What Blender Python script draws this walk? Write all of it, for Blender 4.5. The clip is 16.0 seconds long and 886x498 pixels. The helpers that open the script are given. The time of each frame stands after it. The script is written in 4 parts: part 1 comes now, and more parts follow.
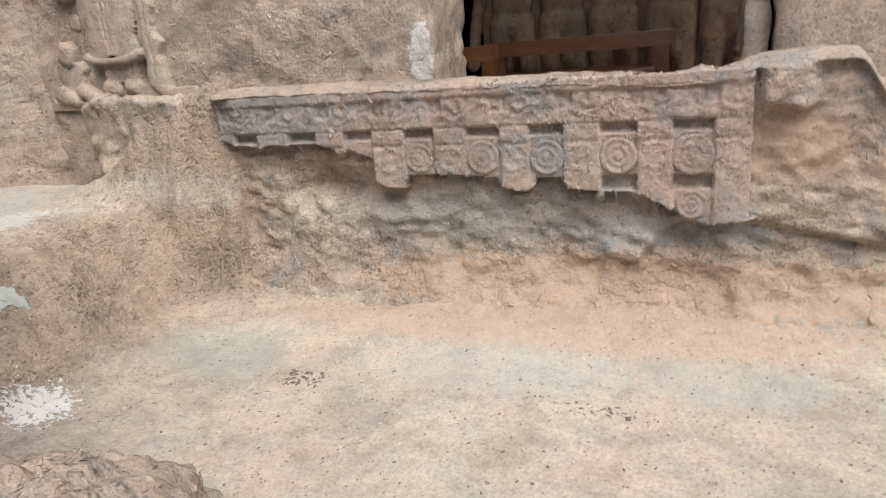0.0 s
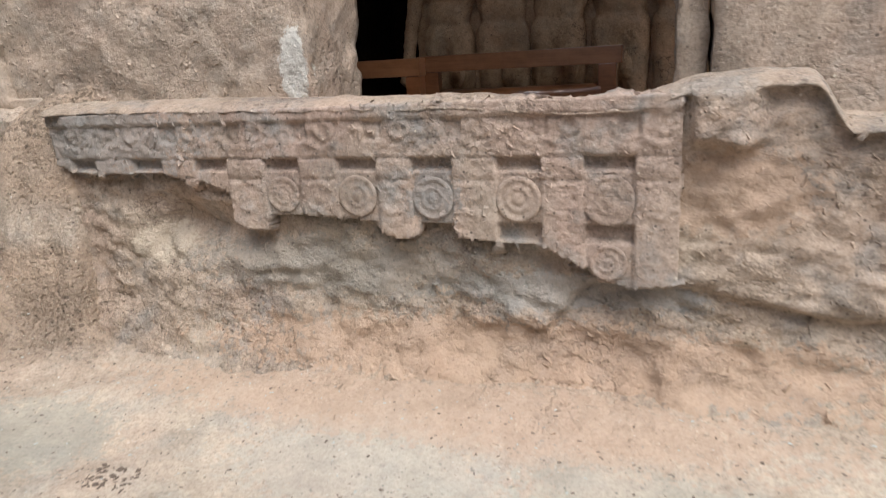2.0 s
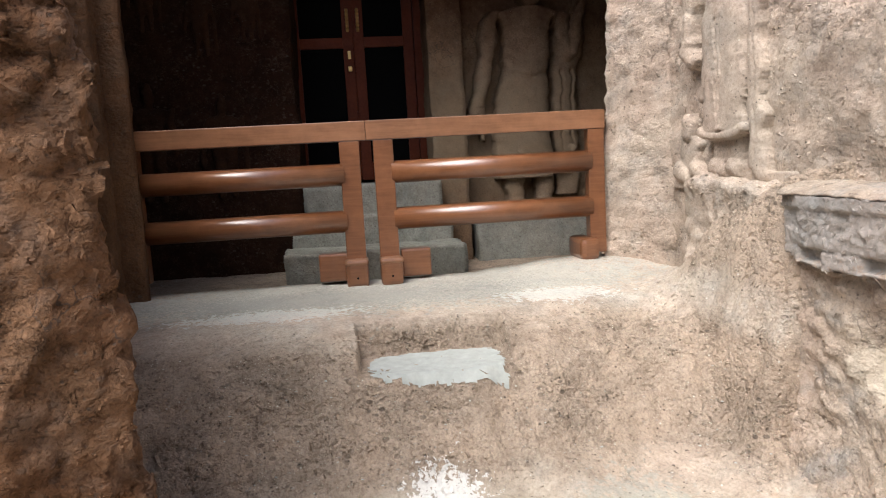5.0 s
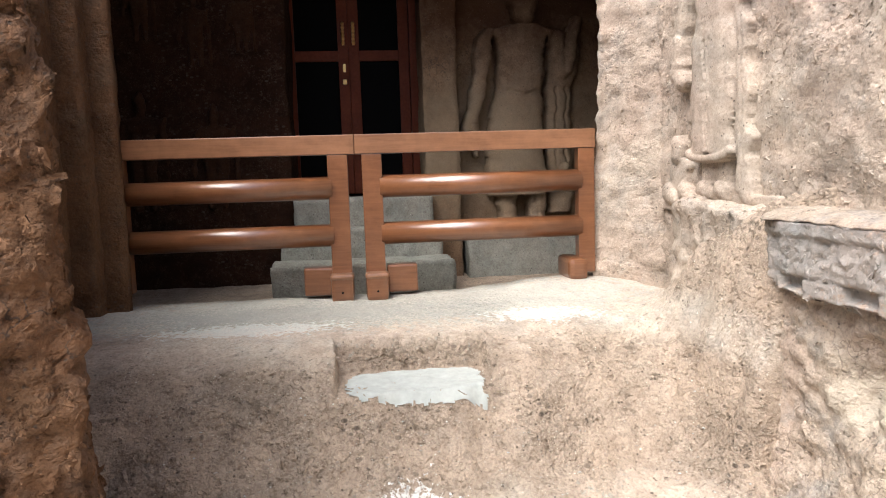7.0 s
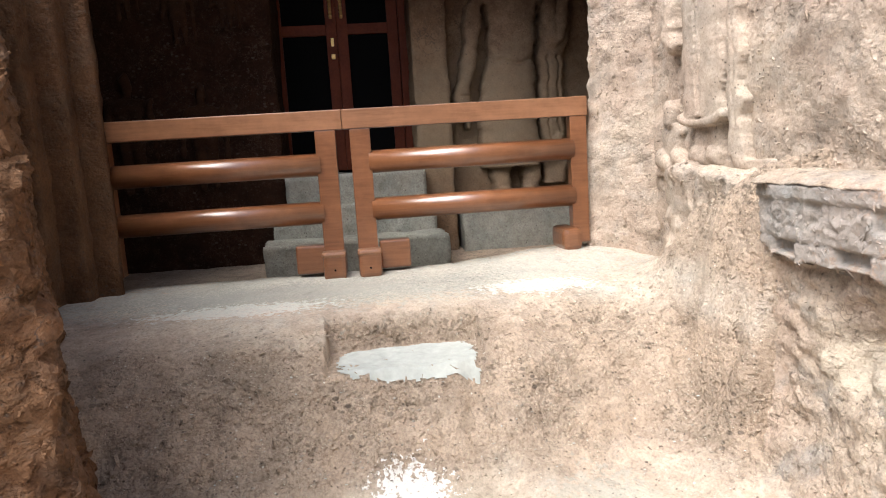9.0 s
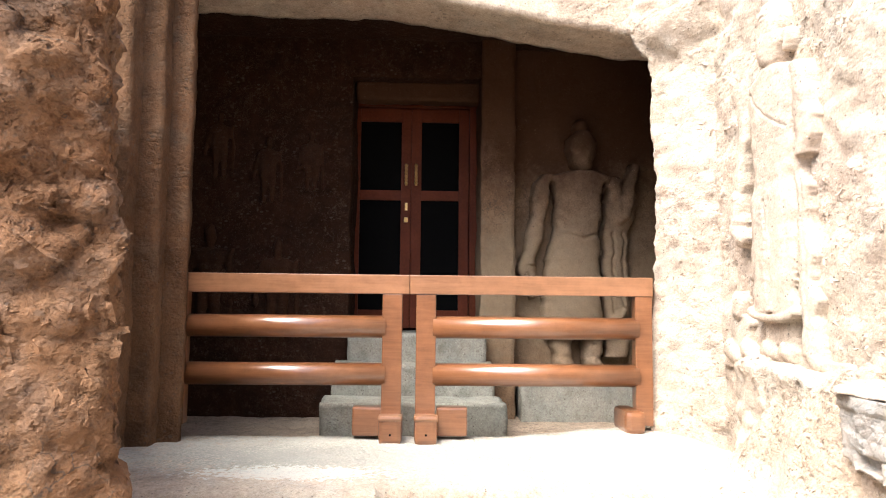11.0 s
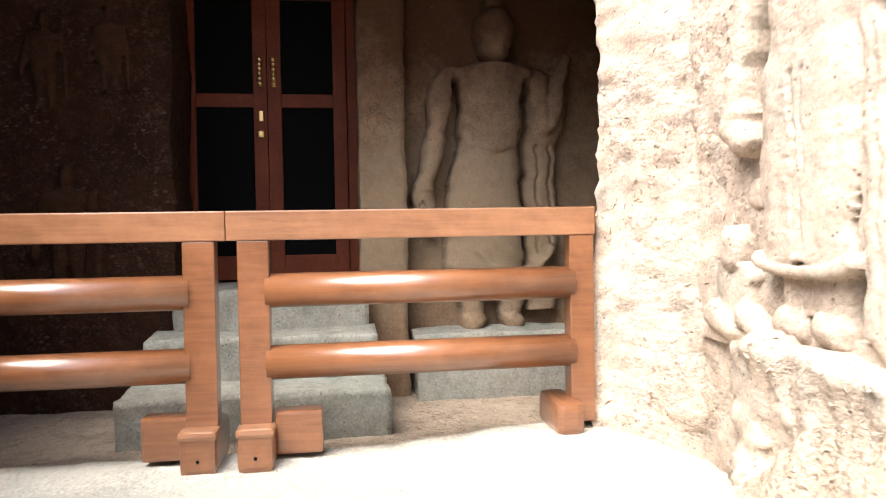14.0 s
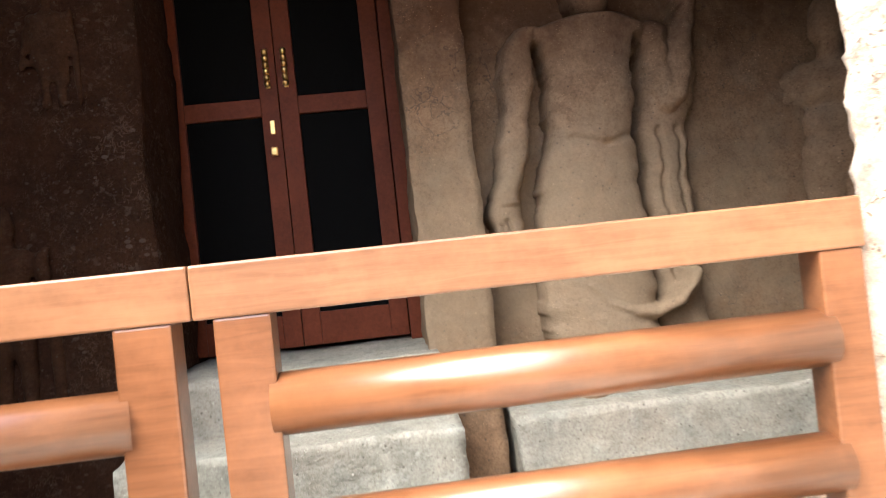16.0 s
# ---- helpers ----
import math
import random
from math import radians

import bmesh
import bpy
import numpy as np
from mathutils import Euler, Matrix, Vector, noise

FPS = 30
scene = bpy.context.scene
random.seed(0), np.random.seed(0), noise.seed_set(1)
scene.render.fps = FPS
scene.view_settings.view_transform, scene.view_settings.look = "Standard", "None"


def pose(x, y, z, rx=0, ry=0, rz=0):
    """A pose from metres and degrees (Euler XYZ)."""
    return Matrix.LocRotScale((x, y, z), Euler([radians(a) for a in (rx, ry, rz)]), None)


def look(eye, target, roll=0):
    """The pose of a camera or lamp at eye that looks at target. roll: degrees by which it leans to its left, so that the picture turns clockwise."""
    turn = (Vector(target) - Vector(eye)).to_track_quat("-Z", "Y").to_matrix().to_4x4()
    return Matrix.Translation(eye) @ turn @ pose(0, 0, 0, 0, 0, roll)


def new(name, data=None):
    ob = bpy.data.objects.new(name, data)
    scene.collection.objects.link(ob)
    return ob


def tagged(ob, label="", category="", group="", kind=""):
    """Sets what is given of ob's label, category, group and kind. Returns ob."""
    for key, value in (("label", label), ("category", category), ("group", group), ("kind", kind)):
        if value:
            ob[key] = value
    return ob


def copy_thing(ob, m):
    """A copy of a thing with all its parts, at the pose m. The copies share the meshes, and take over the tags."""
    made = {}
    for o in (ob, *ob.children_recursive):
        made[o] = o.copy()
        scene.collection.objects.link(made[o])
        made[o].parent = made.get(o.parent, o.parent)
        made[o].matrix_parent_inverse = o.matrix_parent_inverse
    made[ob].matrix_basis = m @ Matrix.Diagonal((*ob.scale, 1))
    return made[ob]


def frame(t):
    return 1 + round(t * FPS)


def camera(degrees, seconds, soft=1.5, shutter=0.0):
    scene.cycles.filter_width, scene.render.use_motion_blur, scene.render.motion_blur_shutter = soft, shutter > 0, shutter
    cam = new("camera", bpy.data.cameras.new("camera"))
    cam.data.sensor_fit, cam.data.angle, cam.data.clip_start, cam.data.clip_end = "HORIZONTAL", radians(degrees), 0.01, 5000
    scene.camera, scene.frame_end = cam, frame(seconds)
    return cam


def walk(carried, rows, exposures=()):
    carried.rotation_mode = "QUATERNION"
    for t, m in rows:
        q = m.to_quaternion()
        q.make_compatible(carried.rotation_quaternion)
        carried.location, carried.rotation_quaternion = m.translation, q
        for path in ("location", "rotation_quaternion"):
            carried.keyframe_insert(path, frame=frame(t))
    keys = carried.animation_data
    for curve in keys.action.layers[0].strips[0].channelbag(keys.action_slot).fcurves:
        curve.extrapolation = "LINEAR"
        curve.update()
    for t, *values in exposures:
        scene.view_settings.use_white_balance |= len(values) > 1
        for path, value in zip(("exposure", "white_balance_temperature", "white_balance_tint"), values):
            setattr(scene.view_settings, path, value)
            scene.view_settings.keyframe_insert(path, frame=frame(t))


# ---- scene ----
cam = camera(65.7, 16.0, soft=1.0, shutter=0.4)
PATH = [
    (0, (1.241, -0.176, 1.206), (0.519, 1.593, 0.617), -5.1),
    (0.5, (1.361, -0.069, 1.166), (0.585, 1.659, 0.525), -8.0),
    (1, (1.528, 0.098, 1.168), (0.803, 1.864, 0.57), -3.2),
    (1.5, (1.522, 0.301, 1.126), (0.824, 2.043, 0.435), -3.5),
    (2, (1.417, 0.577, 1.165), (0.746, 2.376, 0.605), -3.7),
    (2.5, (1.384, 0.752, 1.169), (0.132, 2.244, 0.712), -5.4),
    (3, (1.388, 0.938, 1.123), (-0.216, 2.023, 0.624), -5.3),
    (3.5, (1.331, 0.922, 1.159), (-0.36, 1.928, 0.805), -3.8),
    (4, (1.24, 1.036, 1.173), (-0.641, 1.611, 0.813), -3.6),
    (6.3, (1.196, 1.362, 1.17), (-0.788, 1.5, 0.955), -2.9),
    (6.5, (1.187, 1.369, 1.169), (-0.789, 1.554, 0.925), -2.7),
    (7, (1.19, 1.344, 1.182), (-0.787, 1.567, 0.976), -1.9),
    (7.5, (1.187, 1.379, 1.173), (-0.792, 1.538, 0.933), -4.2),
    (8, (1.177, 1.392, 1.167), (-0.791, 1.601, 0.872), -5.1),
    (8.2, (1.168, 1.409, 1.16), (-0.795, 1.641, 0.855), -4.9),
    (10.3, (1.151, 1.409, 1.274), (-0.843, 1.525, 1.17), 0.8),
    (10.5, (1.172, 1.379, 1.293), (-0.824, 1.506, 1.309), 0.3),
    (10.8, (1.203, 1.391, 1.276), (-0.788, 1.488, 1.448), -0.1),
    (11, (1.184, 1.358, 1.281), (-0.808, 1.425, 1.443), 0.6),
    (11.5, (1.006, 1.463, 1.241), (-0.988, 1.611, 1.305), -0.6),
    (12, (0.833, 1.491, 1.263), (-1.122, 1.912, 1.293), -1.2),
    (12.5, (0.573, 1.612, 1.258), (-1.403, 1.883, 1.114), -1.3),
    (13, (0.276, 1.789, 1.322), (-1.722, 1.787, 1.227), -3.5),
    (13.5, (-0.003, 1.768, 1.348), (-1.997, 1.882, 1.455), 2.3),
    (14, (-0.263, 1.759, 1.36), (-2.242, 2.044, 1.314), -1.0),
    (14.5, (-0.63, 1.867, 1.392), (-2.617, 2.093, 1.417), -6.5),
    (15, (-0.93, 1.857, 1.402), (-2.88, 2.299, 1.429), -2.5),
    (15.5, (-1.237, 1.74, 1.435), (-3.223, 1.97, 1.39), -3.6),
    (16, (-1.555, 1.722, 1.413), (-3.6, 1.89, 1.45), -6.2),
]
WHITE = (6100, 10)
EXPOSURES = [(t, e, WHITE[0] - (170 if t < 9 else 0), WHITE[1]) for t, e in (
    (0, 0.17), (0.5, 0.03), (1, 0.03), (2.2, 0.14), (3, 0.17), (4, 0.34), (6.3, 0.9), (8.2, 0.95), (10.3, 1.2), (10.8, 1.95), (11.5, 1.95), (12.0, 1.55), (12.5, 1.08), (13, 1.4), (13.5, 1.95), (14, 1.88), (15, 1.9), (16, 2.45),
)]
walk(cam, [(t, look(eye, target, roll)) for t, eye, target, roll in PATH], EXPOSURES)

# ---------------------------------------------------------------- light
world = bpy.data.worlds.new("sky")
scene.world = world
world.use_nodes = True
wn = world.node_tree.nodes
sky = wn.new("ShaderNodeTexSky")
sky.sky_type, sky.sun_disc = "NISHITA", False
sky.sun_elevation, sky.sun_rotation = radians(57), radians(138)
sky.air_density, sky.dust_density, sky.ozone_density = 1.0, 6.0, 0.6
wn["Background"].inputs["Strength"].default_value = 0.15
world.node_tree.links.new(sky.outputs["Color"], wn["Background"].inputs["Color"])
sun_data = bpy.data.lights.new("sun", "SUN")
sun_data.energy, sun_data.angle, sun_data.color = 2.6, radians(50), (1.0, 0.96, 0.9)
sun = new("sun", sun_data)
sun.matrix_world = look((3.0, -3.35, 7.0), (0, 0, 0))


# ---------------------------------------------------------------- materials
class Net:
    """Small helper to wire a node material."""

    def __init__(self, name):
        self.mat = bpy.data.materials.new(name)
        self.mat.use_nodes = True
        self.t = self.mat.node_tree
        self.bsdf = self.t.nodes["Principled BSDF"]
        self.pos = self.t.nodes.new("ShaderNodeNewGeometry").outputs["Position"]

    def put(self, sock, v):
        if isinstance(v, bpy.types.NodeSocket):
            self.t.links.new(v, sock)
        else:
            sock.default_value = v

    def noise(self, scale, detail=4.0, rough=0.55, vec=None, distortion=0.0):
        n = self.t.nodes.new("ShaderNodeTexNoise")
        self.put(n.inputs["Vector"], vec or self.pos)
        n.inputs["Scale"].default_value, n.inputs["Detail"].default_value = scale, detail
        n.inputs["Roughness"].default_value, n.inputs["Distortion"].default_value = rough, distortion
        return n.outputs["Fac"]

    def voronoi(self, scale, feature="F1", vec=None):
        n = self.t.nodes.new("ShaderNodeTexVoronoi")
        n.feature = feature
        self.put(n.inputs["Vector"], vec or self.pos)
        n.inputs["Scale"].default_value = scale
        return n.outputs["Distance"]

    def ramp(self, fac, *stops):
        n = self.t.nodes.new("ShaderNodeValToRGB")
        e = n.color_ramp.elements
        while len(e) < len(stops):
            e.new(0.5)
        for el, (p, c) in zip(e, stops):
            el.position, el.color = p, (c, c, c, 1) if isinstance(c, (int, float)) else (*c, 1)
        self.put(n.inputs["Fac"], fac)
        return n.outputs["Color"]

    def mix(self, fac, a, b, blend="MIX"):
        n = self.t.nodes.new("ShaderNodeMix")
        n.data_type, n.blend_type = "RGBA", blend
        self.put(n.inputs[0], fac)
        self.put(n.inputs[6], (*a, 1) if isinstance(a, tuple) else a)
        self.put(n.inputs[7], (*b, 1) if isinstance(b, tuple) else b)
        return n.outputs[2]

    def math(self, op, a, b=0.0):
        n = self.t.nodes.new("ShaderNodeMath")
        n.operation = op
        self.put(n.inputs[0], a)
        self.put(n.inputs[1], b)
        return n.outputs[0]

    def stretch(self, sx, sy, sz, vec=None):
        n = self.t.nodes.new("ShaderNodeMapping")
        self.put(n.inputs["Vector"], vec or self.pos)
        n.inputs["Scale"].default_value = (sx, sy, sz)
        return n.outputs["Vector"]

    def shift(self, d):
        n = self.t.nodes.new("ShaderNodeMapping")
        self.put(n.inputs["Vector"], self.pos)
        n.inputs["Location"].default_value = (d, -d, 2 * d)
        return n.outputs["Vector"]

    def spot(self, centre, radii, ragged=0.6, scale=30.0, edge=0.1):
        """1 inside a ragged patch round centre, 0 outside."""
        sub = self.t.nodes.new("ShaderNodeVectorMath")
        sub.operation = "SUBTRACT"
        self.put(sub.inputs[0], self.pos)
        sub.inputs[1].default_value = centre
        div = self.t.nodes.new("ShaderNodeVectorMath")
        div.operation = "DIVIDE"
        self.put(div.inputs[0], sub.outputs[0])
        div.inputs[1].default_value = radii
        ln = self.t.nodes.new("ShaderNodeVectorMath")
        ln.operation = "LENGTH"
        self.put(ln.inputs[0], div.outputs[0])
        wob = self.math("MULTIPLY", self.math("SUBTRACT", self.noise(scale, 5, 0.65), 0.5), ragged * 3)
        d = self.math("ADD", ln.outputs["Value"], wob)
        return self.step(d, 1.0 + edge, 1.0 - edge)

    def step(self, v, lo, hi):
        n = self.t.nodes.new("ShaderNodeMapRange")
        self.put(n.inputs["Value"], v)
        n.inputs["From Min"].default_value, n.inputs["From Max"].default_value = lo, hi
        return n.outputs["Result"]

    def bump(self, height, strength, distance, under=None):
        n = self.t.nodes.new("ShaderNodeBump")
        n.inputs["Strength"].default_value, n.inputs["Distance"].default_value = strength, distance
        self.put(n.inputs["Height"], height)
        if under:
            self.put(n.inputs["Normal"], under)
        return n.outputs["Normal"]

    def done(self, color, rough, normal=None, metallic=0.0):
        self.put(self.bsdf.inputs["Base Color"], (*color, 1) if isinstance(color, tuple) else color)
        self.put(self.bsdf.inputs["Roughness"], rough)
        self.put(self.bsdf.inputs["Metallic"], metallic)
        if normal:
            self.put(self.bsdf.inputs["Normal"], normal)
        return self.mat


def rock(name, warm, pink, grey, chips=1.0, spots=(), greys=0.5, worn=None, mottle=0.6, cracks=0.75):
    """Weathered breccia: mottled tan, pink and grey-green, chipped and pitted. worn: (z, z, z, z, colour) of a smooth floor, a rough brown slope and a smooth ledge."""
    n = Net(name)
    big = n.noise(1.3, 5, 0.6, distortion=0.4)
    mid = n.noise(5.5, 6, 0.65)
    c = n.mix(n.ramp(big, (0.38, 0.0), (0.62, 1.0)), warm, pink)
    c = n.mix(n.math("MULTIPLY", n.ramp(mid, (0.48, 0.0), (0.66, 1.0)), greys), c, grey)
    patch = n.math("ADD", n.math("MULTIPLY", n.step(n.noise(2.4, 4, 0.6), 0.4, 0.6), 0.7), 0.4)
    rough = patch
    if worn:
        sep = n.t.nodes.new("ShaderNodeSeparateXYZ")
        n.put(sep.inputs[0], n.pos)
        h = n.math("ADD", sep.outputs[2], n.math("MULTIPLY", n.math("SUBTRACT", n.noise(3, 4), 0.5), 0.16))
        up = n.step(h, worn[0], worn[1])
        top = n.math("MULTIPLY", n.step(h, worn[2], worn[3]), n.step(h, 0.66, 0.54))
        rough = n.math("ADD", n.math("MULTIPLY", n.math("MULTIPLY", up, patch), n.math("SUBTRACT", 1.0, n.math("MULTIPLY", top, 0.6))), 0.28)
        c = n.mix(n.math("MULTIPLY", n.math("MULTIPLY", up, n.math("SUBTRACT", 1.0, top)), 0.8), c, worn[4])
    grain = n.noise(75, 7, 0.75)
    c = n.mix(0.65, c, n.ramp(n.noise(2.9, 5, 0.62, distortion=0.6), (0.36, (0.68, 0.67, 0.66)), (0.5, (0.98, 0.97, 0.97)), (0.64, (1.1, 1.07, 1.05))), "MULTIPLY")
    c = n.mix(0.7, c, n.ramp(grain, (0.3, (0.5, 0.47, 0.44)), (0.5, (1.0, 1.0, 1.0)), (0.7, (1.3, 1.3, 1.28))), "MULTIPLY")
    blotch = n.noise(14, 6, 0.7)
    c = n.mix(mottle, c, n.ramp(blotch, (0.3, (0.62, 0.59, 0.56)), (0.55, (1.0, 1.0, 1.0)), (0.75, (1.22, 1.2, 1.17))), "MULTIPLY")
    # relief shade painted into the colour as dark flecks and chips
    chip_shade = n.math("MULTIPLY", n.step(n.noise(21, 4, 0.6), 0.40, 0.33), 0.25 * min(1.0, chips))
    c = n.mix(n.math("MULTIPLY", chip_shade, rough), c, (0.12, 0.095, 0.075))
    chip = n.math("MULTIPLY", n.step(n.voronoi(17, vec=n.stretch(1.0, 1.0, 1.6)), 0.27, 0.2), n.step(n.noise(6, 3), 0.5, 0.58))
    c = n.mix(n.math("MULTIPLY", n.math("MULTIPLY", chip, rough), 0.5 * min(1.0, chips)), c, (0.1, 0.08, 0.065))
    pits = n.voronoi(38)
    speck = n.math("MULTIPLY", n.step(pits, 0.22, 0.12), n.step(n.noise(13, 2), 0.5, 0.6))
    c = n.mix(n.math("MULTIPLY", speck, 0.7), c, (0.06, 0.05, 0.042))
    pale = n.math("MULTIPLY", n.step(n.voronoi(31), 0.16, 0.1), n.step(n.noise(9, 2), 0.54, 0.64))
    c = n.mix(n.math("MULTIPLY", pale, 0.6), c, tuple(min(0.64, 1.7 * v) for v in warm))
    warp = n.t.nodes.new("ShaderNodeVectorMath")
    warp.operation = "ADD"
    wn_ = n.t.nodes.new("ShaderNodeTexNoise")
    wn_.inputs["Scale"].default_value, wn_.inputs["Detail"].default_value = 3.5, 6
    n.put(wn_.inputs["Vector"], n.pos)
    n.put(warp.inputs[0], n.pos)
    n.put(warp.inputs[1], wn_.outputs["Color"])
    crack = n.math("MULTIPLY", n.step(n.voronoi(2.3, "DISTANCE_TO_EDGE", warp.outputs[0]), 0.014, 0.003), n.step(n.noise(2.1, 3), 0.53, 0.6))
    c = n.mix(n.math("MULTIPLY", crack, cracks), c, (0.07, 0.055, 0.045))
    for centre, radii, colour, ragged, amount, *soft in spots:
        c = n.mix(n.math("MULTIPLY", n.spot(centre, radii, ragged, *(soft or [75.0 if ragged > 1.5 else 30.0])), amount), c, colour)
    # short curved tool and weather scars at two sizes
    scars = []
    for size, wide, seed in ((15, 0.02, 7.0), (33, 0.03, 3.0)):
        line = n.math("ABSOLUTE", n.math("SUBTRACT", n.noise(size, 3, 0.6, n.shift(seed), 0.9), 0.5))
        scars.append(n.math("MULTIPLY", n.step(line, wide, wide * 0.35), n.step(n.noise(size * 0.5, 3, 0.6, n.shift(seed + 5)), 0.5, 0.57)))
    scar = n.math("MAXIMUM", scars[0], scars[1])
    # scars darkened in colour to stand in for shade in their hollows
    c = n.mix(n.math("MULTIPLY", n.math("MULTIPLY", scar, rough), 0.28 * min(1.0, chips)), c, (0.13, 0.09, 0.065))
    flint = n.math("MULTIPLY", n.step(n.voronoi(62, vec=n.stretch(1.0, 1.0, 1.7)), 0.2, 0.12), n.step(n.noise(17, 3, 0.6), 0.5, 0.58))
    c = n.mix(n.math("MULTIPLY", n.math("MULTIPLY", flint, rough), 0.55), c, tuple(min(0.66, 1.65 * v) for v in warm))
    b = n.bump(n.noise(9, 5, 0.6), 0.4 * chips, 0.06)
    flakes = n.ramp(n.noise(22, 4, 0.55, n.stretch(1.0, 1.0, 1.4), 0.1), (0.40, 0.0), (0.48, 0.75), (0.62, 1.0))
    b = n.bump(flakes, 0.45 * chips, 0.014, b)
    b = n.bump(chip, -0.5 * chips, 0.012, b)
    b = n.bump(n.noise(70, 5, 0.68), 0.6 * chips, 0.008, b)
    b = n.bump(scar, -0.7 * chips, 0.014, b)
    b = n.bump(flint, 0.4 * chips, 0.006, b)
    b = n.bump(crack, -0.6 * cracks, 0.02, b)
    b2 = n.bump(n.ramp(pits, (0.0, 0.0), (0.3, 1.0)), 0.35 * chips, 0.008, b)
    for node in list(n.t.nodes):
        if node.bl_idname == "ShaderNodeBump":
            n.put(node.inputs["Strength"], n.math("MULTIPLY", rough, node.inputs["Strength"].default_value))
    n.bsdf.inputs["Specular IOR Level"].default_value = 0.12
    return n.done(c, 0.93, b2)


WARM, PINK, GREY = (0.43, 0.365, 0.29), (0.42, 0.335, 0.265), (0.30, 0.295, 0.265)
CHALK = (0.66, 0.69, 0.64)
M_FACADE = rock("facade_rock", WARM, PINK, GREY, 0.85, [((-0.11, 3.1, 1.12), (0.06, 0.4, 0.16), (0.6, 0.6, 0.55), 0.5, 0.8)], 0.4, None, 0.6, 0.3)
M_PARAPET = rock("parapet_rock", (0.4, 0.345, 0.27), (0.4, 0.318, 0.25), (0.25, 0.25, 0.235), 1.3, [
    ((0.9, 2.85, 0.06), (1.3, 0.5, 0.13), (0.44, 0.31, 0.215), 0.8, 0.6), ((1.0, 2.85, 0.3), (0.5, 0.5, 0.07), (0.3, 0.3, 0.28), 0.7, 0.6),
    ((-1.45, 2.9, 0.86), (0.26, 0.5, 0.15), (0.5, 0.4, 0.32), 0.5, 0.6), ((1.55, 2.85, 0.68), (0.24, 0.5, 0.13), (0.42, 0.3, 0.21), 0.8, 0.5),
    ((0.1, 2.85, 0.36), (0.7, 0.5, 0.12), (0.27, 0.265, 0.235), 0.9, 0.5), ((-0.75, 2.9, 0.42), (0.14, 0.5, 0.09), (0.53, 0.46, 0.36), 0.5, 0.7)], greys=0.6, cracks=0.45)
M_CARVED = rock("carved_rock", (0.395, 0.34, 0.275), (0.415, 0.325, 0.265), (0.295, 0.297, 0.28), 0.75,
                [((-0.95, 2.78, 0.88), (0.5, 0.4, 0.16), (0.29, 0.29, 0.275), 0.9, 0.55), ((0.55, 2.78, 0.66), (0.1, 0.4, 0.12), (0.26, 0.27, 0.26), 0.8, 0.5)], 0.8, None, 0.5, 0.2)
M_GROUND = rock("ground_rock", (0.465, 0.412, 0.33), (0.445, 0.372, 0.298), (0.37, 0.37, 0.335), 1.35, [
    ((-2.75, 1.3, 0.45), (0.55, 1.7, 0.4), (0.36, 0.38, 0.34), 0.9, 0.55),
    ((-2.6, 1.0, 0.45), (0.3, 0.9, 0.4), (0.25, 0.255, 0.225), 1.6, 0.5),
    ((-1.24, 1.5, 0.0), (0.1, 0.12, 0.5), (0.72, 0.71, 0.67), 1.5, 0.85, 38.0, 0.06),
    ((-2.25, 0.75, 0.45), (0.13, 0.42, 0.4), CHALK, 1.1, 0.45),
    ((-2.28, 2.25, 0.45), (0.16, 0.28, 0.4), CHALK, 1.0, 0.42),
    ((0.45, 2.3, -0.15), (0.5, 0.22, 0.3), (0.4, 0.42, 0.38), 0.8, 0.33),
    ((1.3, 2.35, -0.15), (0.35, 0.16, 0.3), (0.36, 0.38, 0.33), 0.9, 0.33),
    ((-0.9, 2.2, -0.1), (0.35, 0.22, 0.3), (0.3, 0.31, 0.27), 0.9, 0.5),
    ((0.6, 2.62, -0.1), (1.3, 0.17, 0.3), (0.45, 0.33, 0.24), 0.8, 0.5)], 0.45, (-0.12, 0.0, 0.38, 0.46, (0.35, 0.275, 0.205)), 0.45, 0.0)
# left jamb and rock mass: their shade is put into these dark reddish colours
M_JAMB_SHADED = rock("jamb_rock_shaded", (0.135, 0.074, 0.038), (0.112, 0.058, 0.029), (0.112, 0.08, 0.054), 1.2, cracks=0.2)
M_WING_SHADED = rock("wing_rock_shaded", (0.175, 0.1, 0.055), (0.15, 0.078, 0.04), (0.17, 0.135, 0.11), 1.9, greys=0.45)
# reddish stain plus painted shade high in the porch, lit tan painted lower
SHADE_AND_STAIN = [((-4.5, 2.6, 3.2), (1.5, 3.5, 0.95), (0.055, 0.024, 0.012), 0.3, 0.9, 3.5, 0.3), ((-4.5, 2.4, 1.4), (1.0, 1.2, 0.5), (0.24, 0.19, 0.125), 0.5, 0.5, 5.0, 0.4)]
# base colour set darker than the outer rock to carry the porch's shade
M_PORCH = rock("porch_rock", (0.215, 0.145, 0.09), (0.185, 0.118, 0.07), (0.18, 0.14, 0.1), 0.6, SHADE_AND_STAIN)
M_HALL = rock("hall_rock", (0.45, 0.325, 0.205), (0.42, 0.285, 0.18), (0.36, 0.3, 0.22), 0.7)
# deep shade of porch and cells put into near-black rock colours
M_SHADE_DARK = rock("shade_dark_rock", (0.034, 0.015, 0.008), (0.028, 0.012, 0.006), (0.025, 0.014, 0.009), 1.0, cracks=0.0)
M_SHADE_FIGURE = rock("shade_figure_rock", (0.045, 0.021, 0.011), (0.04, 0.018, 0.009), (0.034, 0.018, 0.011), 0.6, cracks=0.0)
M_STEP = rock("step_stone", (0.27, 0.275, 0.24), (0.25, 0.24, 0.205), (0.22, 0.235, 0.215), 0.6, cracks=0.0)
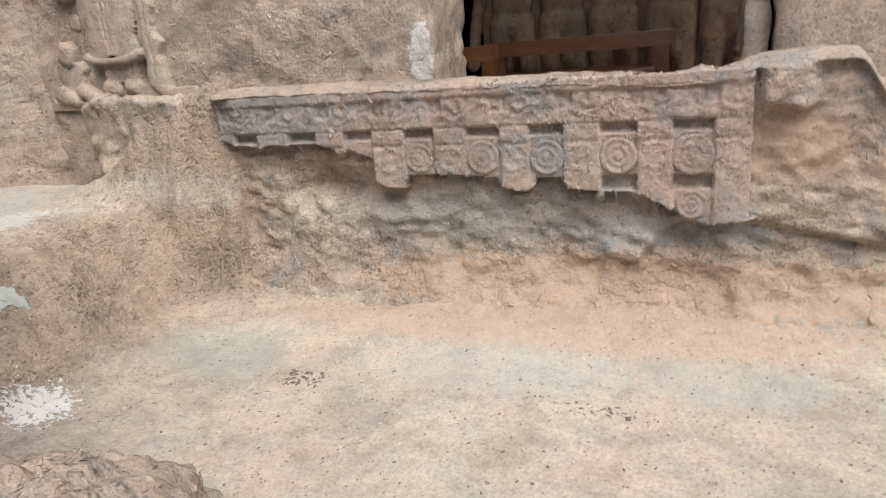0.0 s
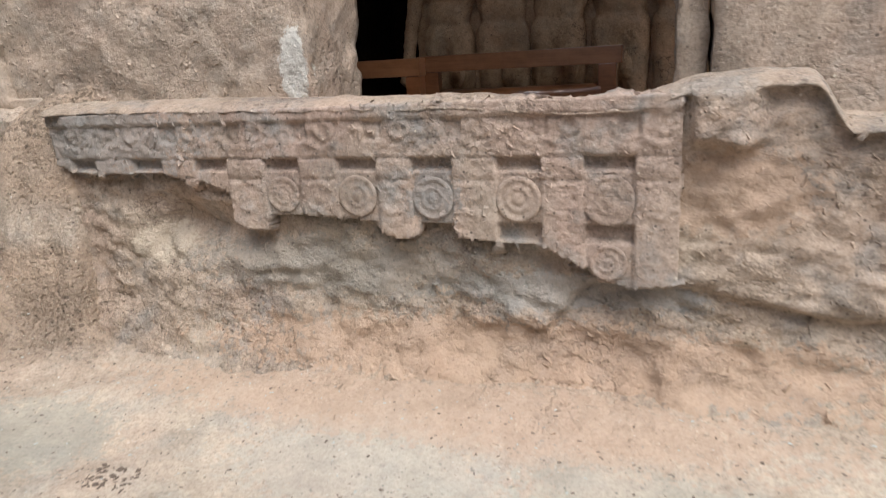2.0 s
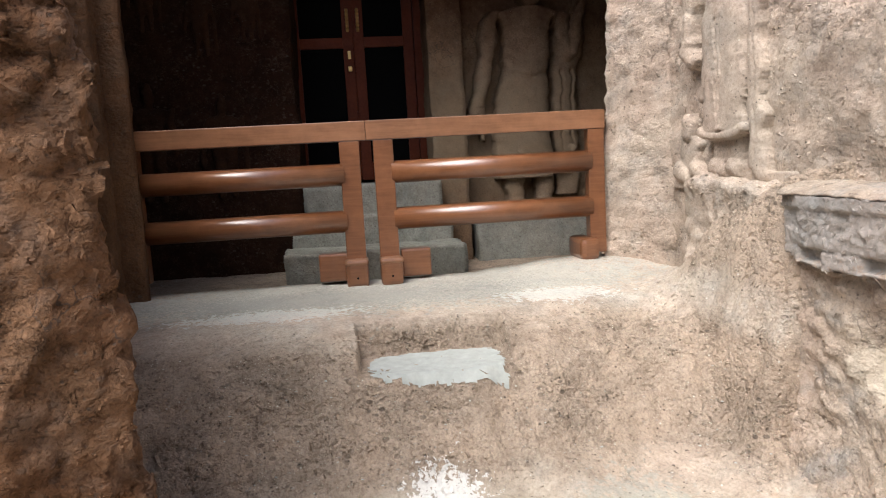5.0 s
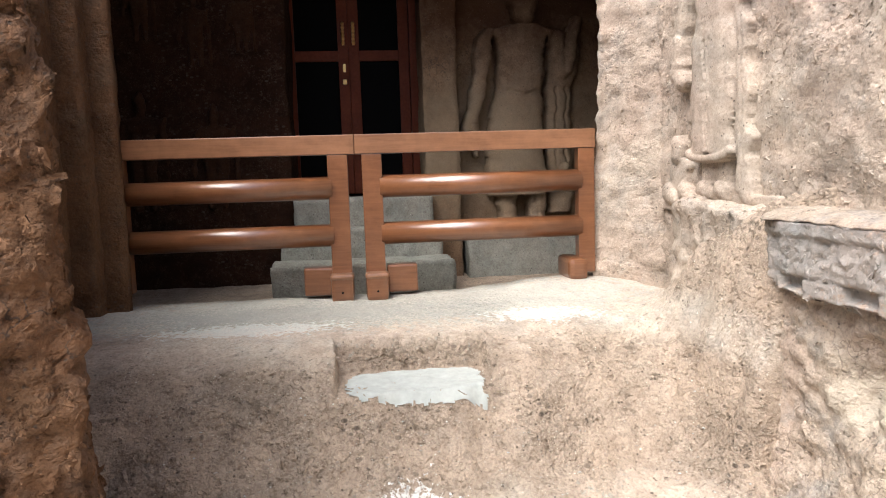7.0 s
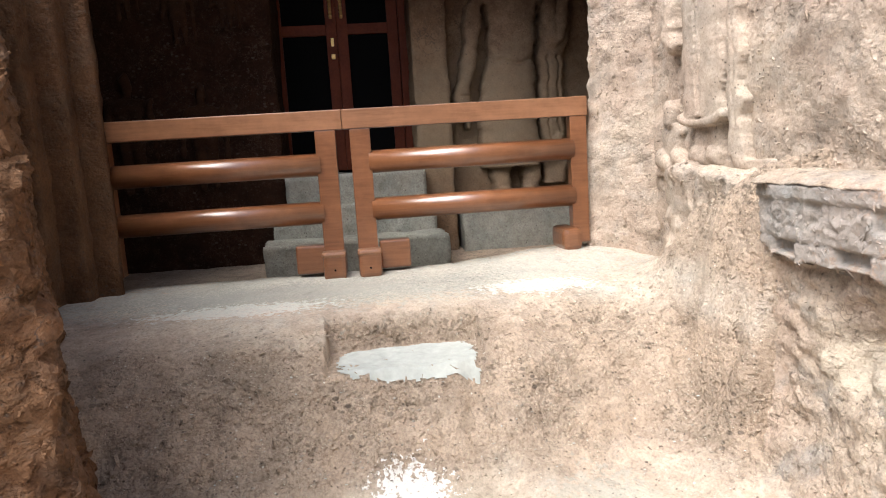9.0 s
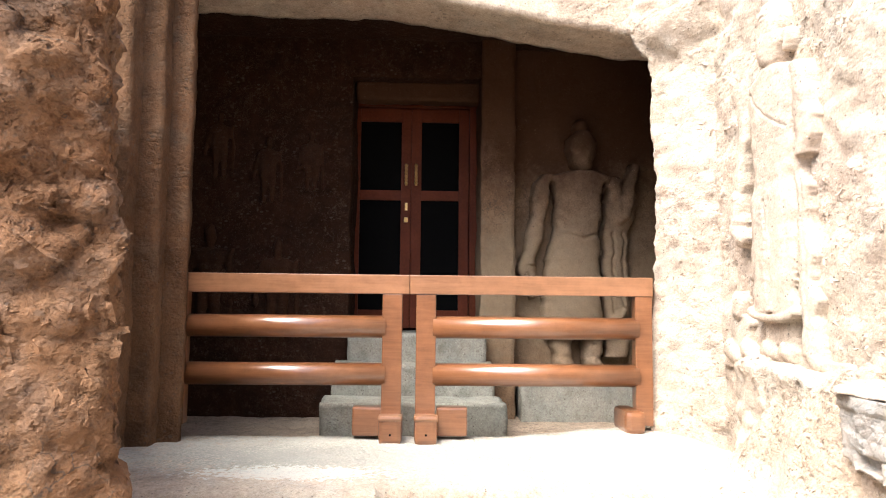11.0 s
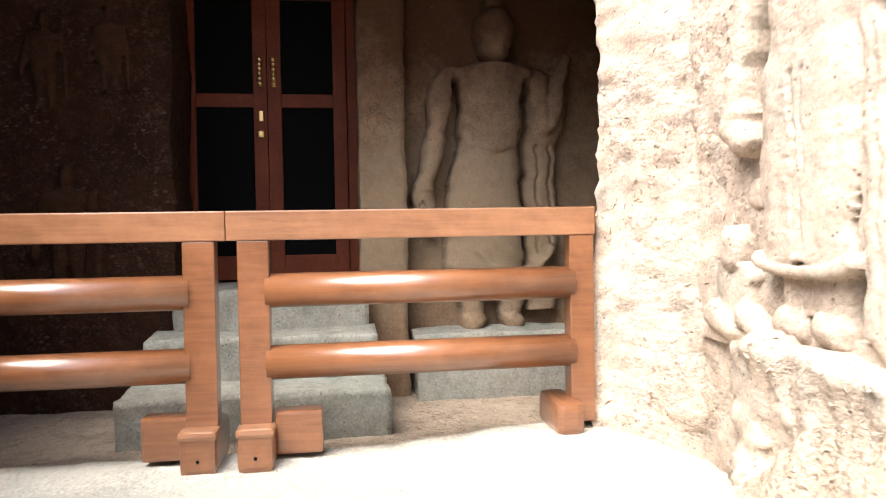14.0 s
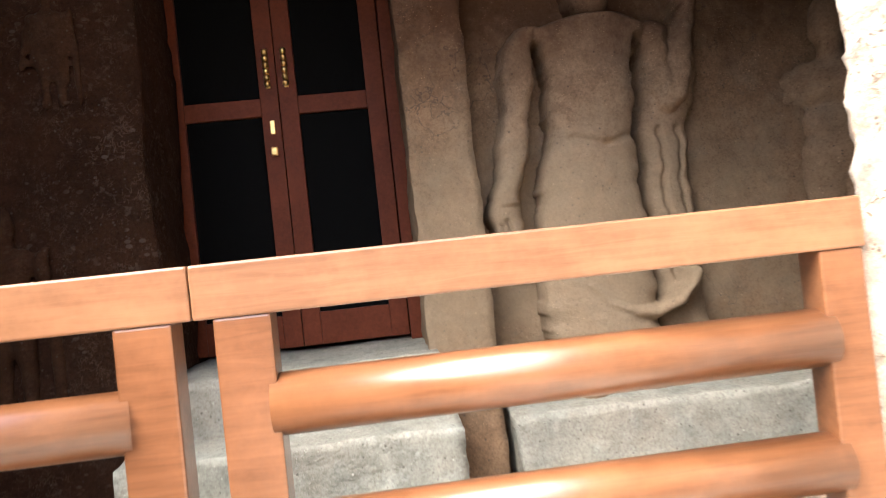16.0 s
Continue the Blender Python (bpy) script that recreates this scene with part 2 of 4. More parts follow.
M_STATUE = rock("statue_rock", (0.425, 0.362, 0.288), (0.415, 0.333, 0.265), (0.34, 0.315, 0.27), 0.6, greys=0.4, mottle=0.5, cracks=0.0)
# inner figure's colour likewise darkened for the shade it stands in
M_STATUE_IN = rock("inner_statue_rock", (0.24, 0.167, 0.108), (0.22, 0.148, 0.092), (0.195, 0.155, 0.115), 0.4, SHADE_AND_STAIN, greys=0.4, mottle=0.4, cracks=0.0)


def chalk():
    n = Net("chalky_plaster")
    g = n.noise(25, 5, 0.6)
    return n.done(n.ramp(g, (0.3, (0.34, 0.36, 0.33)), (0.7, (0.43, 0.455, 0.42))), 0.9, n.bump(g, 0.3, 0.01))


def wood(name, dark, light, rough, coat=1.0):
    """Varnished hardwood with long grain along the object's local x."""
    n = Net(name)
    tc = n.t.nodes.new("ShaderNodeTexCoord").outputs["Object"]
    grain = n.noise(30, 6, 0.65, n.stretch(0.12, 1.6, 1.6, tc), 0.6)
    c = n.ramp(grain, (0.25, dark), (0.75, light))
    wear = n.noise(4, 5, 0.7, tc)
    c = n.mix(n.ramp(wear, (0.45, 0.0), (0.8, 0.55)), c, tuple(min(1, 1.5 * v) for v in light))
    n.bsdf.inputs["Coat Weight"].default_value, n.bsdf.inputs["Coat Roughness"].default_value = coat, 0.24
    return n.done(c, rough, n.bump(grain, 0.12, 0.004))


def plain(name, colour, rough, metallic=0.0):
    n = Net(name)
    g = n.noise(40, 4)
    n.bsdf.inputs["Specular IOR Level"].default_value = 0.05 if max(colour) < 0.02 else 0.4
    return n.done(n.mix(0.4, colour, n.ramp(g, (0.3, tuple(v * 0.7 for v in colour)), (0.7, tuple(min(1, v * 1.25) for v in colour)))), rough, n.bump(g, 0.1, 0.002), metallic)


M_CHALK = chalk()
M_WOOD = wood("varnished_wood", (0.12, 0.043, 0.015), (0.215, 0.09, 0.038), 0.33)
M_WOOD_WORN = wood("worn_wood", (0.155, 0.065, 0.026), (0.26, 0.122, 0.058), 0.4)
M_DOORWOOD = wood("door_wood", (0.085, 0.02, 0.009), (0.14, 0.035, 0.015), 0.55, 0.0)
M_DOORWOOD.node_tree.nodes["Principled BSDF"].inputs["Specular IOR Level"].default_value = 0.15
M_BRASS = plain("brass", (0.75, 0.52, 0.2), 0.3, 1.0)
M_DARK = plain("dark_mesh", (0.004, 0.004, 0.004), 0.8)
M_LEAF = plain("dry_leaf", (0.14, 0.11, 0.085), 0.9)
M_GRIT = plain("grit", (0.3, 0.27, 0.23), 0.95)


# ---------------------------------------------------------------- helpers
def fbm(x, y, z, octaves=4):
    return noise.fractal((x, y, z), 0.85, 2.1, octaves)


def smooth(a, b, v):
    t = min(1.0, max(0.0, (v - a) / (b - a)))
    return t * t * (3 - 2 * t)


def mesh_object(name, verts, faces, material, parent=None, shade=True):
    me = bpy.data.meshes.new(name)
    me.from_pydata(verts, [], faces)
    me.materials.append(material)
    if shade:
        me.polygons.foreach_set("use_smooth", [True] * len(me.polygons))
    me.update()
    ob = new(name, me)
    if parent:
        ob.parent = parent
    return ob


def part(name, bm, material, parent=None, label="", shade=False):
    me = bpy.data.meshes.new(name)
    bmesh.ops.recalc_face_normals(bm, faces=bm.faces)
    bm.to_mesh(me)
    bm.free()
    me.materials.append(material)
    if shade:
        me.polygons.foreach_set("use_smooth", [True] * len(me.polygons))
    ob = new(name, me)
    if parent:
        ob.parent = parent
    if label:
        tagged(ob, label)
    return ob


def sheet(name, us, vs, place, material, keep=None):
    """A surface over the grid us x vs."""
    nu, nv = len(us), len(vs)
    verts = [place(u, v) for v in vs for u in us]
    faces = []
    for j in range(nv - 1):
        for i in range(nu - 1):
            if keep is None or keep((us[i] + us[i + 1]) / 2, (vs[j] + vs[j + 1]) / 2):
                a = j * nu + i
                faces.append((a, a + 1, a + nu + 1, a + nu))
    return mesh_object(name, verts, faces, material)


def steps(a, b, d):
    n = max(1, round((b - a) / d))
    return [a + (b - a) * i / n for i in range(n + 1)]


def rock_box(name, lo, hi, material, res=0.05, amp=0.03, freq=2.2, fine=0.008, parent=None, shape=None):
    """A block of rock with a hewn, uneven skin. shape moves a point before it is roughened."""
    bm = bmesh.new()
    ax = [steps(lo[k], hi[k], res) for k in range(3)]
    for k in range(3):
        i, j = [a for a in range(3) if a != k]
        for side in (lo[k], hi[k]):
            grid = []
            for v in ax[j]:
                row = []
                for u in ax[i]:
                    p = [0, 0, 0]
                    p[k], p[i], p[j] = side, u, v
                    row.append(bm.verts.new(p))
                grid.append(row)
            for b in range(len(ax[j]) - 1):
                for a in range(len(ax[i]) - 1):
                    bm.faces.new((grid[b][a], grid[b][a + 1], grid[b + 1][a + 1], grid[b + 1][a]))
    bmesh.ops.remove_doubles(bm, verts=bm.verts, dist=res * 0.05)
    for v in bm.verts:
        if shape:
            v.co = shape(v.co)
        x, y, z = v.co
        q = [fbm(x * freq + 7 * s, y * freq + 3 * s, z * freq - 5 * s, 5) * amp + fbm(x * 15 + s, y * 15, z * 15 + s, 3) * fine for s in range(3)]
        v.co += Vector(q)
    return part(name, bm, material, parent, shade=True)


def add_box(bm, lo, hi, bevel=0.0):
    m = Matrix.Translation([(a + b) / 2 for a, b in zip(lo, hi)]) @ Matrix.Diagonal([b - a for a, b in zip(lo, hi)] + [1])
    g = bmesh.ops.create_cube(bm, size=1, matrix=m)
    if bevel:
        edges = list({e for v in g["verts"] for e in v.link_edges})
        bmesh.ops.bevel(bm, geom=edges, offset=bevel, segments=2, profile=0.6, affect="EDGES")


def box_part(name, lo, hi, material, parent, bevel=0.004, label=""):
    bm = bmesh.new()
    add_box(bm, lo, hi, bevel)
    return part(name, bm, material, parent, label)


# ---------------------------------------------------------------- ground
LEDGE, FLOOR, HALL = 0.46, -0.15, 0.1


def ledge_front(y):
    return -2.02 + 0.05 * math.sin(y * 2.1 + 0.6) - 0.12 * smooth(1.9, 2.5, y)


SLOPE = [(-2.12, 1.0), (-1.98, 0.985), (-1.80, 0.90), (-1.60, 0.72), (-1.48, 0.5), (-1.36, 0.28), (-1.18, 0.12), (-0.95, 0.04), (-0.6, 0.0)]


def slope_rise(x):
    if x <= SLOPE[0][0]:
        return 1.0
    for (xa, ra), (xb, rb) in zip(SLOPE, SLOPE[1:]):
        if x <= xb:
            return ra + (rb - ra) * (x - xa) / (xb - xa)
    return 0.0


def crest_height(x):
    """Top of the ramp that sweeps up from the ledge to the carved railing."""
    for (xa, za), (xb, zb) in zip(CREST, CREST[1:]):
        if x <= xb:
            return za + (zb - za) * (x - xa) / (xb - xa)
    return CREST[-1][1]


CREST = [(-99, 0.40), (-2.75, 0.42), (-2.45, 0.48), (-2.22, 0.56), (-2.06, 0.66), (-1.93, 0.775), (-1.8, 0.875), (-1.65, 0.94), (-1.5, 0.98), (-1.36, 1.0), (-1.1, 1.0)]


def ground_height(x, y):
    z = FLOOR + 0.02 * fbm(x * 0.9, y * 0.9, 3.1, 3)
    wob = 0.05 * fbm(y * 2.5, x * 2.5, 2.2, 4)
    d = x - ledge_front(y) + wob
    rise = slope_rise(d - 2.02)
    z += (LEDGE - z) * rise
    block = smooth(2.68, 2.96, y + 0.03 * fbm(x * 4, 3.0, y * 4, 4)) * smooth(-1.12, -1.22, x)
    z = max(z, z + (crest_height(x) + 0.012 + 0.3 * max(0.0, min(y, 3.2) - 2.95) * smooth(-2.5, -2.1, x) - z) * block)
    # rock creeping up against the block's foot
    z += 0.08 * smooth(2.4, 2.8, y) * smooth(-2.25, -1.95, x) * smooth(-0.9, -1.3, x) * (1 - block)
    up = smooth(-2.4, -1.9, x) * smooth(2.3, 2.75, y) * smooth(-0.4, -1.0, x)
    # cove at the foot of the parapet
    z += 0.12 * smooth(2.2, 2.95, y) * (1 - rise) * smooth(-1.6, -0.8, x)
    # foot of the rock mass
    z += 0.10 * smooth(0.9, 0.45, math.hypot(x + 0.5, y - 0.4))
    z += 0.06 * smooth(1.8, 2.65, y) * smooth(-2.4, -3.0, x)
    if x < -3.1:
        z += (0.37 + 0.03 * smooth(-3.32, -3.3, x) - z) * smooth(-3.19, -3.22, x)
    if y > 3.15:
        z += (HALL - z) * (smooth(3.3, 3.5, y) if x < -0.5 else smooth(3.15, 3.4, y))
    # recess cut in the ledge's edge
    cut = 1 - smooth(0.0, 0.012, 0.012 * fbm(x * 9, y * 9, 5, 3) + max(1.19 - y, y - 1.87, -1.985 - x, x + 1.545))
    z -= cut * max(0.0, z - 0.285 - 0.006 * fbm(x * 8, y * 8, 1))
    steep = min(1.0, 4 * rise * (1 - rise) + 0.9 * up)
    rough = 0.004 + 0.020 * steep * (1 - 0.8 * cut)
    z += rough * fbm(x * 6, y * 6, z * 4, 5) * 1.5 + (0.002 + 0.007 * steep * (1 - cut)) * fbm(x * 24, y * 24, z * 24, 3)
    z += 0.022 * steep * (1 - cut) * (abs(fbm(x * 2.6, y * 2.6, 8 + z * 2.6, 4)) - 0.3)
    return z


gx = steps(-14, -3.6, 0.8)[:-1] + steps(-3.6, -2.04, 0.022)[:-1] + steps(-2.04, -1.5, 0.009)[:-1] + steps(-1.5, 2.6, 0.022) + steps(2.6, 16, 0.7)[1:]
gy = steps(-14, -1.0, 0.7)[:-1] + steps(-1.0, 1.14, 0.022)[:-1] + steps(1.14, 1.92, 0.009)[:-1] + steps(1.92, 2.6, 0.022)[:-1] + steps(2.6, 3.02, 0.011)[:-1] + steps(3.02, 3.24, 0.022) + steps(3.24, 14, 0.6)[1:]
tagged(sheet("ground", gx, gy, lambda x, y: (x, y, ground_height(x, y)), M_GROUND), "worn pinkish rock-cut floor rising to a chalky ledge", "ground", kind="structure")

# ---------------------------------------------------------------- parapet wall
PX0, PX1 = -2.5, 3.0


def parapet_top(x):
    z = 1.035 - 0.025 * smooth(-1, 0.6, x) - 0.03 * smooth(0.6, 1.1, x)
    z += 0.065 * smooth(1.2, 1.5, x) - 0.14 * smooth(1.74, 1.86, x)
    return min(z, crest_height(x) + 0.05 * smooth(-1.45, -1.2, x) - 0.05 * smooth(-1.2, -1.4, x))


def broken_line(x):
    """Height of the broken lower edge of the layered rock."""
    return 0.36 - 0.10 * smooth(1.3, 2.1, x) - 0.2 * smooth(1.15, 0.9, x)


def parapet_place(x, v):
    top = parapet_top(x)
    if v <= 1.0:
        z = -0.22 + v * (top - 0.05 + 0.22)
        y = 2.89 - 0.40 * math.exp(-(z + 0.2) / 0.15) + 0.02 * math.sin(x * 3)
        y += 0.11 * math.exp(-((x + 0.62) / 0.17) ** 2 - ((z - 0.53) / 0.10) ** 2)
        y += 0.06 * math.exp(-((x + 0.35) / 0.25) ** 2 - ((z - 0.47) / 0.08) ** 2)
        y -= 0.035 * smooth(1.29, 1.375, x) + 0.045 * smooth(-1.1, -1.3, x) * smooth(0.75, 0.3, z)
        if x > 0.75:
            y += 0.05 * smooth(broken_line(x) + 0.015, broken_line(x) - 0.02, z) * smooth(0.75, 0.95, x)
        y -= 0.085 * smooth(1.40, 1.43, x) * smooth(1.66, 1.52, x) * smooth(0.825, 0.85, z + 0.03 * fbm(x * 12, 0, 3, 3))
        a = (0.03 if z < 0.8 else 0.012) * (1 - 0.55 * smooth(1.35, 1.5, x) * smooth(0.3, 0.4, z))
        calm = 1 - 0.7 * smooth(-1.0, -1.3, x)
        y += a * calm * fbm(x * 3.2, 1.0, z * 3.2, 5) + 0.016 * calm * fbm(x * 11, 2.0, z * 15, 5) + 0.006 * fbm(x * 31, 2.0, z * 37, 3) + 0.018 * calm * smooth(0.85, 0.6, z) * (abs(fbm(x * 3.5, 6.0, z * 6, 4)) - 0.3)
        q = z * 9 + x * 2.2 + 1.2 * fbm(x * 2.5, 4.0, z * 2.5, 3)
        y += 0.015 * calm * smooth(0.0, 0.25, z) * (smooth(0.0, 0.8, q % 1.0) - smooth(0.8, 1.0, q % 1.0) - 0.4) * smooth(-0.1, 0.25, fbm(x * 1.8, 8.0, z * 3, 3))
        return (x, y + 0.12 * smooth(-1.25, -1.4, x), z)
    if v <= 2.0:
        a = (v - 1) * math.pi / 2
        fore = smooth(-1.3, -1.2, x)
        y = 2.89 + 0.1 * (1 - smooth(-1.4, -1.25, x)) - 0.092 * fore + (0.10 + 0.08 * fore) * (1 - math.cos(a))
        z = top - 0.05 + 0.05 * math.sin(a)
    else:
        y, z = 2.97 + (v - 2) * 0.38, top - 0.13 * (v - 2)
        if v > 2.9:
            z = top - 0.12 - (v - 2.9) * 9
    z += 0.008 * fbm(x * 9, y * 9, 3, 4)
    return (x, y + 0.006 * fbm(x * 9, y * 9, 7, 3), z)


pv = steps(0, 1, 0.0125) + steps(1, 2, 0.1)[1:] + steps(2, 3.0, 0.1)[1:]
tagged(sheet("wall_parapet", steps(PX0, PX1, 0.015), pv, parapet_place, M_PARAPET), "eroded rock parapet wall below the carved railing", "wall", kind="structure")

# carved railing panel on the parapet
EDGE = [(-1.25, 0.79), (-1.19, 0.763), (-1.12, 0.745), (-0.98, 0.735), (-0.80, 0.745), (-0.63, 0.742), (-0.52, 0.715), (-0.425, 0.705), (-0.31, 0.655), (-0.3, 0.55), (-0.25, 0.522), (-0.15, 0.517), (-0.14, 0.58),
        (0.09, 0.585), (0.32, 0.56), (0.345, 0.52), (0.42, 0.5), (0.49, 0.515), (0.5, 0.56), (0.63, 0.56), (0.64, 0.515), (0.78, 0.5), (0.94, 0.49),
        (1.11, 0.41), (1.135, 0.37), (1.25, 0.35), (1.39, 0.375)]
HOLE_ENDS = [-0.966, -0.62, -0.303, 0.02, 0.338, 0.633, 0.945, 1.247]


def edge_height(x):
    for (xa, za), (xb, zb) in zip(EDGE, EDGE[1:]):
        if xa <= x <= xb:
            return za + (zb - za) * (x - xa) / (xb - xa) + 0.005 * fbm(x * 25, 0, 0, 3)
    return 9.0


def carve(x, z):
    """How far the carving stands out of the panel's face."""
    d = 0.005 * fbm(x * 14, z * 14, 2, 5) + 0.0035 * fbm(x * 50, z * 50, 9, 3)
    if z > 0.945:
        return d + 0.012
    if z > 0.805:
        k = (x + 1.3) % 0.30
        d += 0.004 * smooth(0.014, 0.005, abs(z - 0.875 - 0.035 * math.sin((x + 1.3) * 2 * math.pi / 0.30)))
        if 0.10 < k < 0.17 and 0.862 < z < 0.935:
            d -= 0.014
        r = math.hypot(k - 0.245, z - 0.905)
        d += 0.006 * smooth(0.012, 0.005, abs(r - 0.03))
        return d + 0.005 * fbm(x * 17, z * 17, 6, 4) + 0.004 * fbm(x * 45, z * 45, 1, 3)
    if 0.80 < z <= 0.805:
        return d - 0.008
    for e in HOLE_ENDS:
        if e - 0.158 < x < e:
            if z > 0.752:
                return -0.045
            d = 0.5 * d - 0.014
            if 0.51 < z < 0.565 and x > 0.7:
                return -0.05
            return d
        c = e + 0.075
        if e < x < e + 0.15:
            r = math.hypot(x - c, z - 0.655)
            d += 0.0035 * smooth(0.012, 0.004, abs(r - 0.055)) + 0.003 * smooth(0.02, 0.005, r)
            if abs(z - 0.72) < 0.006:
                d -= 0.006
    return d


parapet_carving = tagged(new("carved_railing"), "weathered carved stone railing with roundels and broken lower edge", "carving")
sx, sz = steps(-1.22, 1.39, 0.0085), steps(0.34, 0.99, 0.0085)


def panel_place(x, z):
    return (x, 2.815 - carve(x, z) + 0.03 * smooth(-1.05, -1.22, x), z)


panel = sheet("panel", sx, sz, panel_place, M_CARVED, lambda x, z: z > edge_height(x))
panel.parent = parapet_carving
thick = panel.modifiers.new("thickness", "SOLIDIFY")
thick.thickness, thick.offset = 0.075, -1


def roundel_mesh():
    bm = bmesh.new()
    prof = [(0.078, 0.0), (0.078, 0.012), (0.072, 0.02), (0.064, 0.018), (0.06, 0.009), (0.046, 0.01), (0.042, 0.019), (0.034, 0.019), (0.03, 0.01), (0.02, 0.011), (0.016, 0.02), (0.0, 0.024)]
    n = 28
    rings = []
    for r, h in prof[:-1]:
        rings.append([bm.verts.new((r * math.cos(2 * math.pi * i / n) * (1 + 0.02 * fbm(i * 0.9, r * 30, 0)), -h + 0.002 * fbm(i, r * 40, 4), r * math.sin(2 * math.pi * i / n))) for i in range(n)])
    mid = bm.verts.new((0, -prof[-1][1], 0))
    for a, b in zip(rings, rings[1:]):
        for i in range(n):
            bm.faces.new((a[i], a[(i + 1) % n], b[(i + 1) % n], b[i]))
    for i in range(n):
        bm.faces.new((rings[-1][i], rings[-1][(i + 1) % n], mid))
    return bm


first = None
for e, z, s in [(0.015, 0.662, 0.9), (0.335, 0.66, 1.0), (0.633, 0.655, 1.0), (0.945, 0.655, 1.02), (1.247, 0.655, 1.1), (1.247, 0.44, 0.8), (1.39, 0.43, 0.75)]:
    if first is None:
        ob = first = part("roundel", roundel_mesh(), M_CARVED, parapet_carving, "worn ringed lotus roundel", True)
    else:
        ob = new("roundel", first.data)
        ob.parent = parapet_carving
    ob.location, ob.scale = (e - 0.079, 2.822, z), (s, 0.2 + 0.25 * ((e * 7.3 + z * 3.1) % 1.0), s)

# ---------------------------------------------------------------- facade walls
def pier(name, lo, hi, mat, label, res=0.05, amp=0.025, **k):
    return tagged(rock_box(name, lo, hi, mat, res, amp, **k), label, "wall", kind="structure")


pier("wall_facade_left", (-3.12, 3.10, 0.2), (-0.04, 3.55, 4.6), M_FACADE, "pitted tan rock facade wall beside the window", 0.03, fine=0.016)
tagged(rock_box("wall_figure_shelf", (-2.70, 2.96, 0.3), (-1.30, 3.2, 1.02), M_FACADE, 0.025, 0.05, 3.4, 0.016, shape=lambda p: Vector((p.x, p.y + 0.2 * smooth(-2.1, -2.72, p.x) - 0.06 * (1 - p.z), p.z - 0.1 * smooth(-2.3, -2.7, p.x) + 0.5 * min(0.0, p.y - 3.02)))), "rough rock shelf under the carved figure", "ledge", kind="structure")
pier("wall_facade_right", (1.47, 3.08, -0.2), (2.6, 3.55, 4.6), M_FACADE, "pitted tan rock facade wall", 0.04)
pier("wall_facade_lintel", (-0.10, 3.12, 4.1), (5.0, 3.5, 4.6), M_FACADE, "rock wall above the window opening", 0.06)
def jamb_shape(p):
    """Splays the reveal inwards and chamfers the corner towards the carved figure."""
    front = p.x > -3.09
    return Vector((p.x + (1.5 * max(0.0, min(p.y, 3.14) - 2.88) if front else 0.0), p.y + 1.1 * max(0.0, -3.1 - p.x) - 0.14 * smooth(2.8, 3.08, p.z) - 0.055 * smooth(1.7, 0.6, p.z), p.z))


pier("wall_jamb_right", (-3.55, 2.84, 0.3), (-3.07, 3.6, 4.6), M_FACADE, "rough rock door jamb, pale in daylight", 0.025, 0.025, fine=0.018, shape=jamb_shape)
pier("wall_jamb_left", (-3.55, -1.7, 0.2), (-3.17, -0.27, 4.6), M_JAMB_SHADED, "rough rock door jamb with vertical mouldings", 0.04, 0.02)
# unseen overhang, added to keep sky light off the left jamb and porch
pier("wall_shade_brow", (-3.4, -3.2, 3.55), (-2.75, 0.2, 4.7), M_FACADE, "unseen rock brow added to shade the porch", 0.12, 0.08)
pier("wall_porch_lintel", (-3.5, -0.3, 3.28), (-3.07, 3.0, 4.6), M_FACADE, "rock lintel over the porch opening", 0.05, 0.02, shape=lambda p: Vector((p.x, p.y, p.z - 0.02 * p.y - 0.2 * smooth(1.0, 2.9, p.y))))
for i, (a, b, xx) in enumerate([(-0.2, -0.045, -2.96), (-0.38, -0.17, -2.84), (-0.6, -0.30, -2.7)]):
    pier("trim_moulding", (-3.035, a, 0.35), (xx, b, 4.5), M_JAMB_SHADED, "worn vertical rock moulding beside the porch", 0.04, 0.012)

# rock mass beside the porch
WING = [(-0.30, 0.42), (-0.42, 0.66), (-0.75, 0.50), (-1.3, 0.26), (-2.0, -0.05), (-2.6, -0.35), (-2.75, -0.9), (-3.0, -3.0), (-0.6, -3.0), (-0.15, -1.5), (-0.2, -0.4)]


def wing_mesh():
    pts = []
    n = len(WING)
    for i in range(n):
        (xa, ya), (xb, yb) = WING[i], WING[(i + 1) % n]
        k = max(1, round(math.hypot(xb - xa, yb - ya) / 0.025))
        pts += [(xa + (xb - xa) * j / k, ya + (yb - ya) * j / k) for j in range(k)]
    cx, cy = -1.4, -1.2
    zs = steps(-0.3, 2.5, 0.022)
    verts, faces = [], []
    for z in zs:
        for x, y in pts:
            out = 0.998 + 0.04 * smooth(0.6, 0.0, z)
            out *= 1.02 - 0.03 * smooth(1.45, 1.62, z + 0.12 * fbm(x * 2, y * 2, 0, 3)) - 0.012 * max(0, z - 0.2)
            px, py = cx + (x - cx) * out, cy + (y - cy) * out
            a = 0.045
            px += a * fbm(px * 2.5, py * 2.5, z * 2.5, 5) + 0.036 * fbm(px * 12, py * 12, z * 12, 4)
            py += a * fbm(px * 2.5 + 9, py * 2.5, z * 2.5, 5) + 0.036 * fbm(px * 12 + 9, py * 12, z * 12, 4)
            verts.append((px, py, z))
    m = len(pts)
    for j in range(len(zs) - 1):
        for i in range(m):
            faces.append((j * m + i, j * m + (i + 1) % m, (j + 1) * m + (i + 1) % m, (j + 1) * m + i))
    faces.append(tuple(range((len(zs) - 1) * m, len(zs) * m)))
    return verts, faces


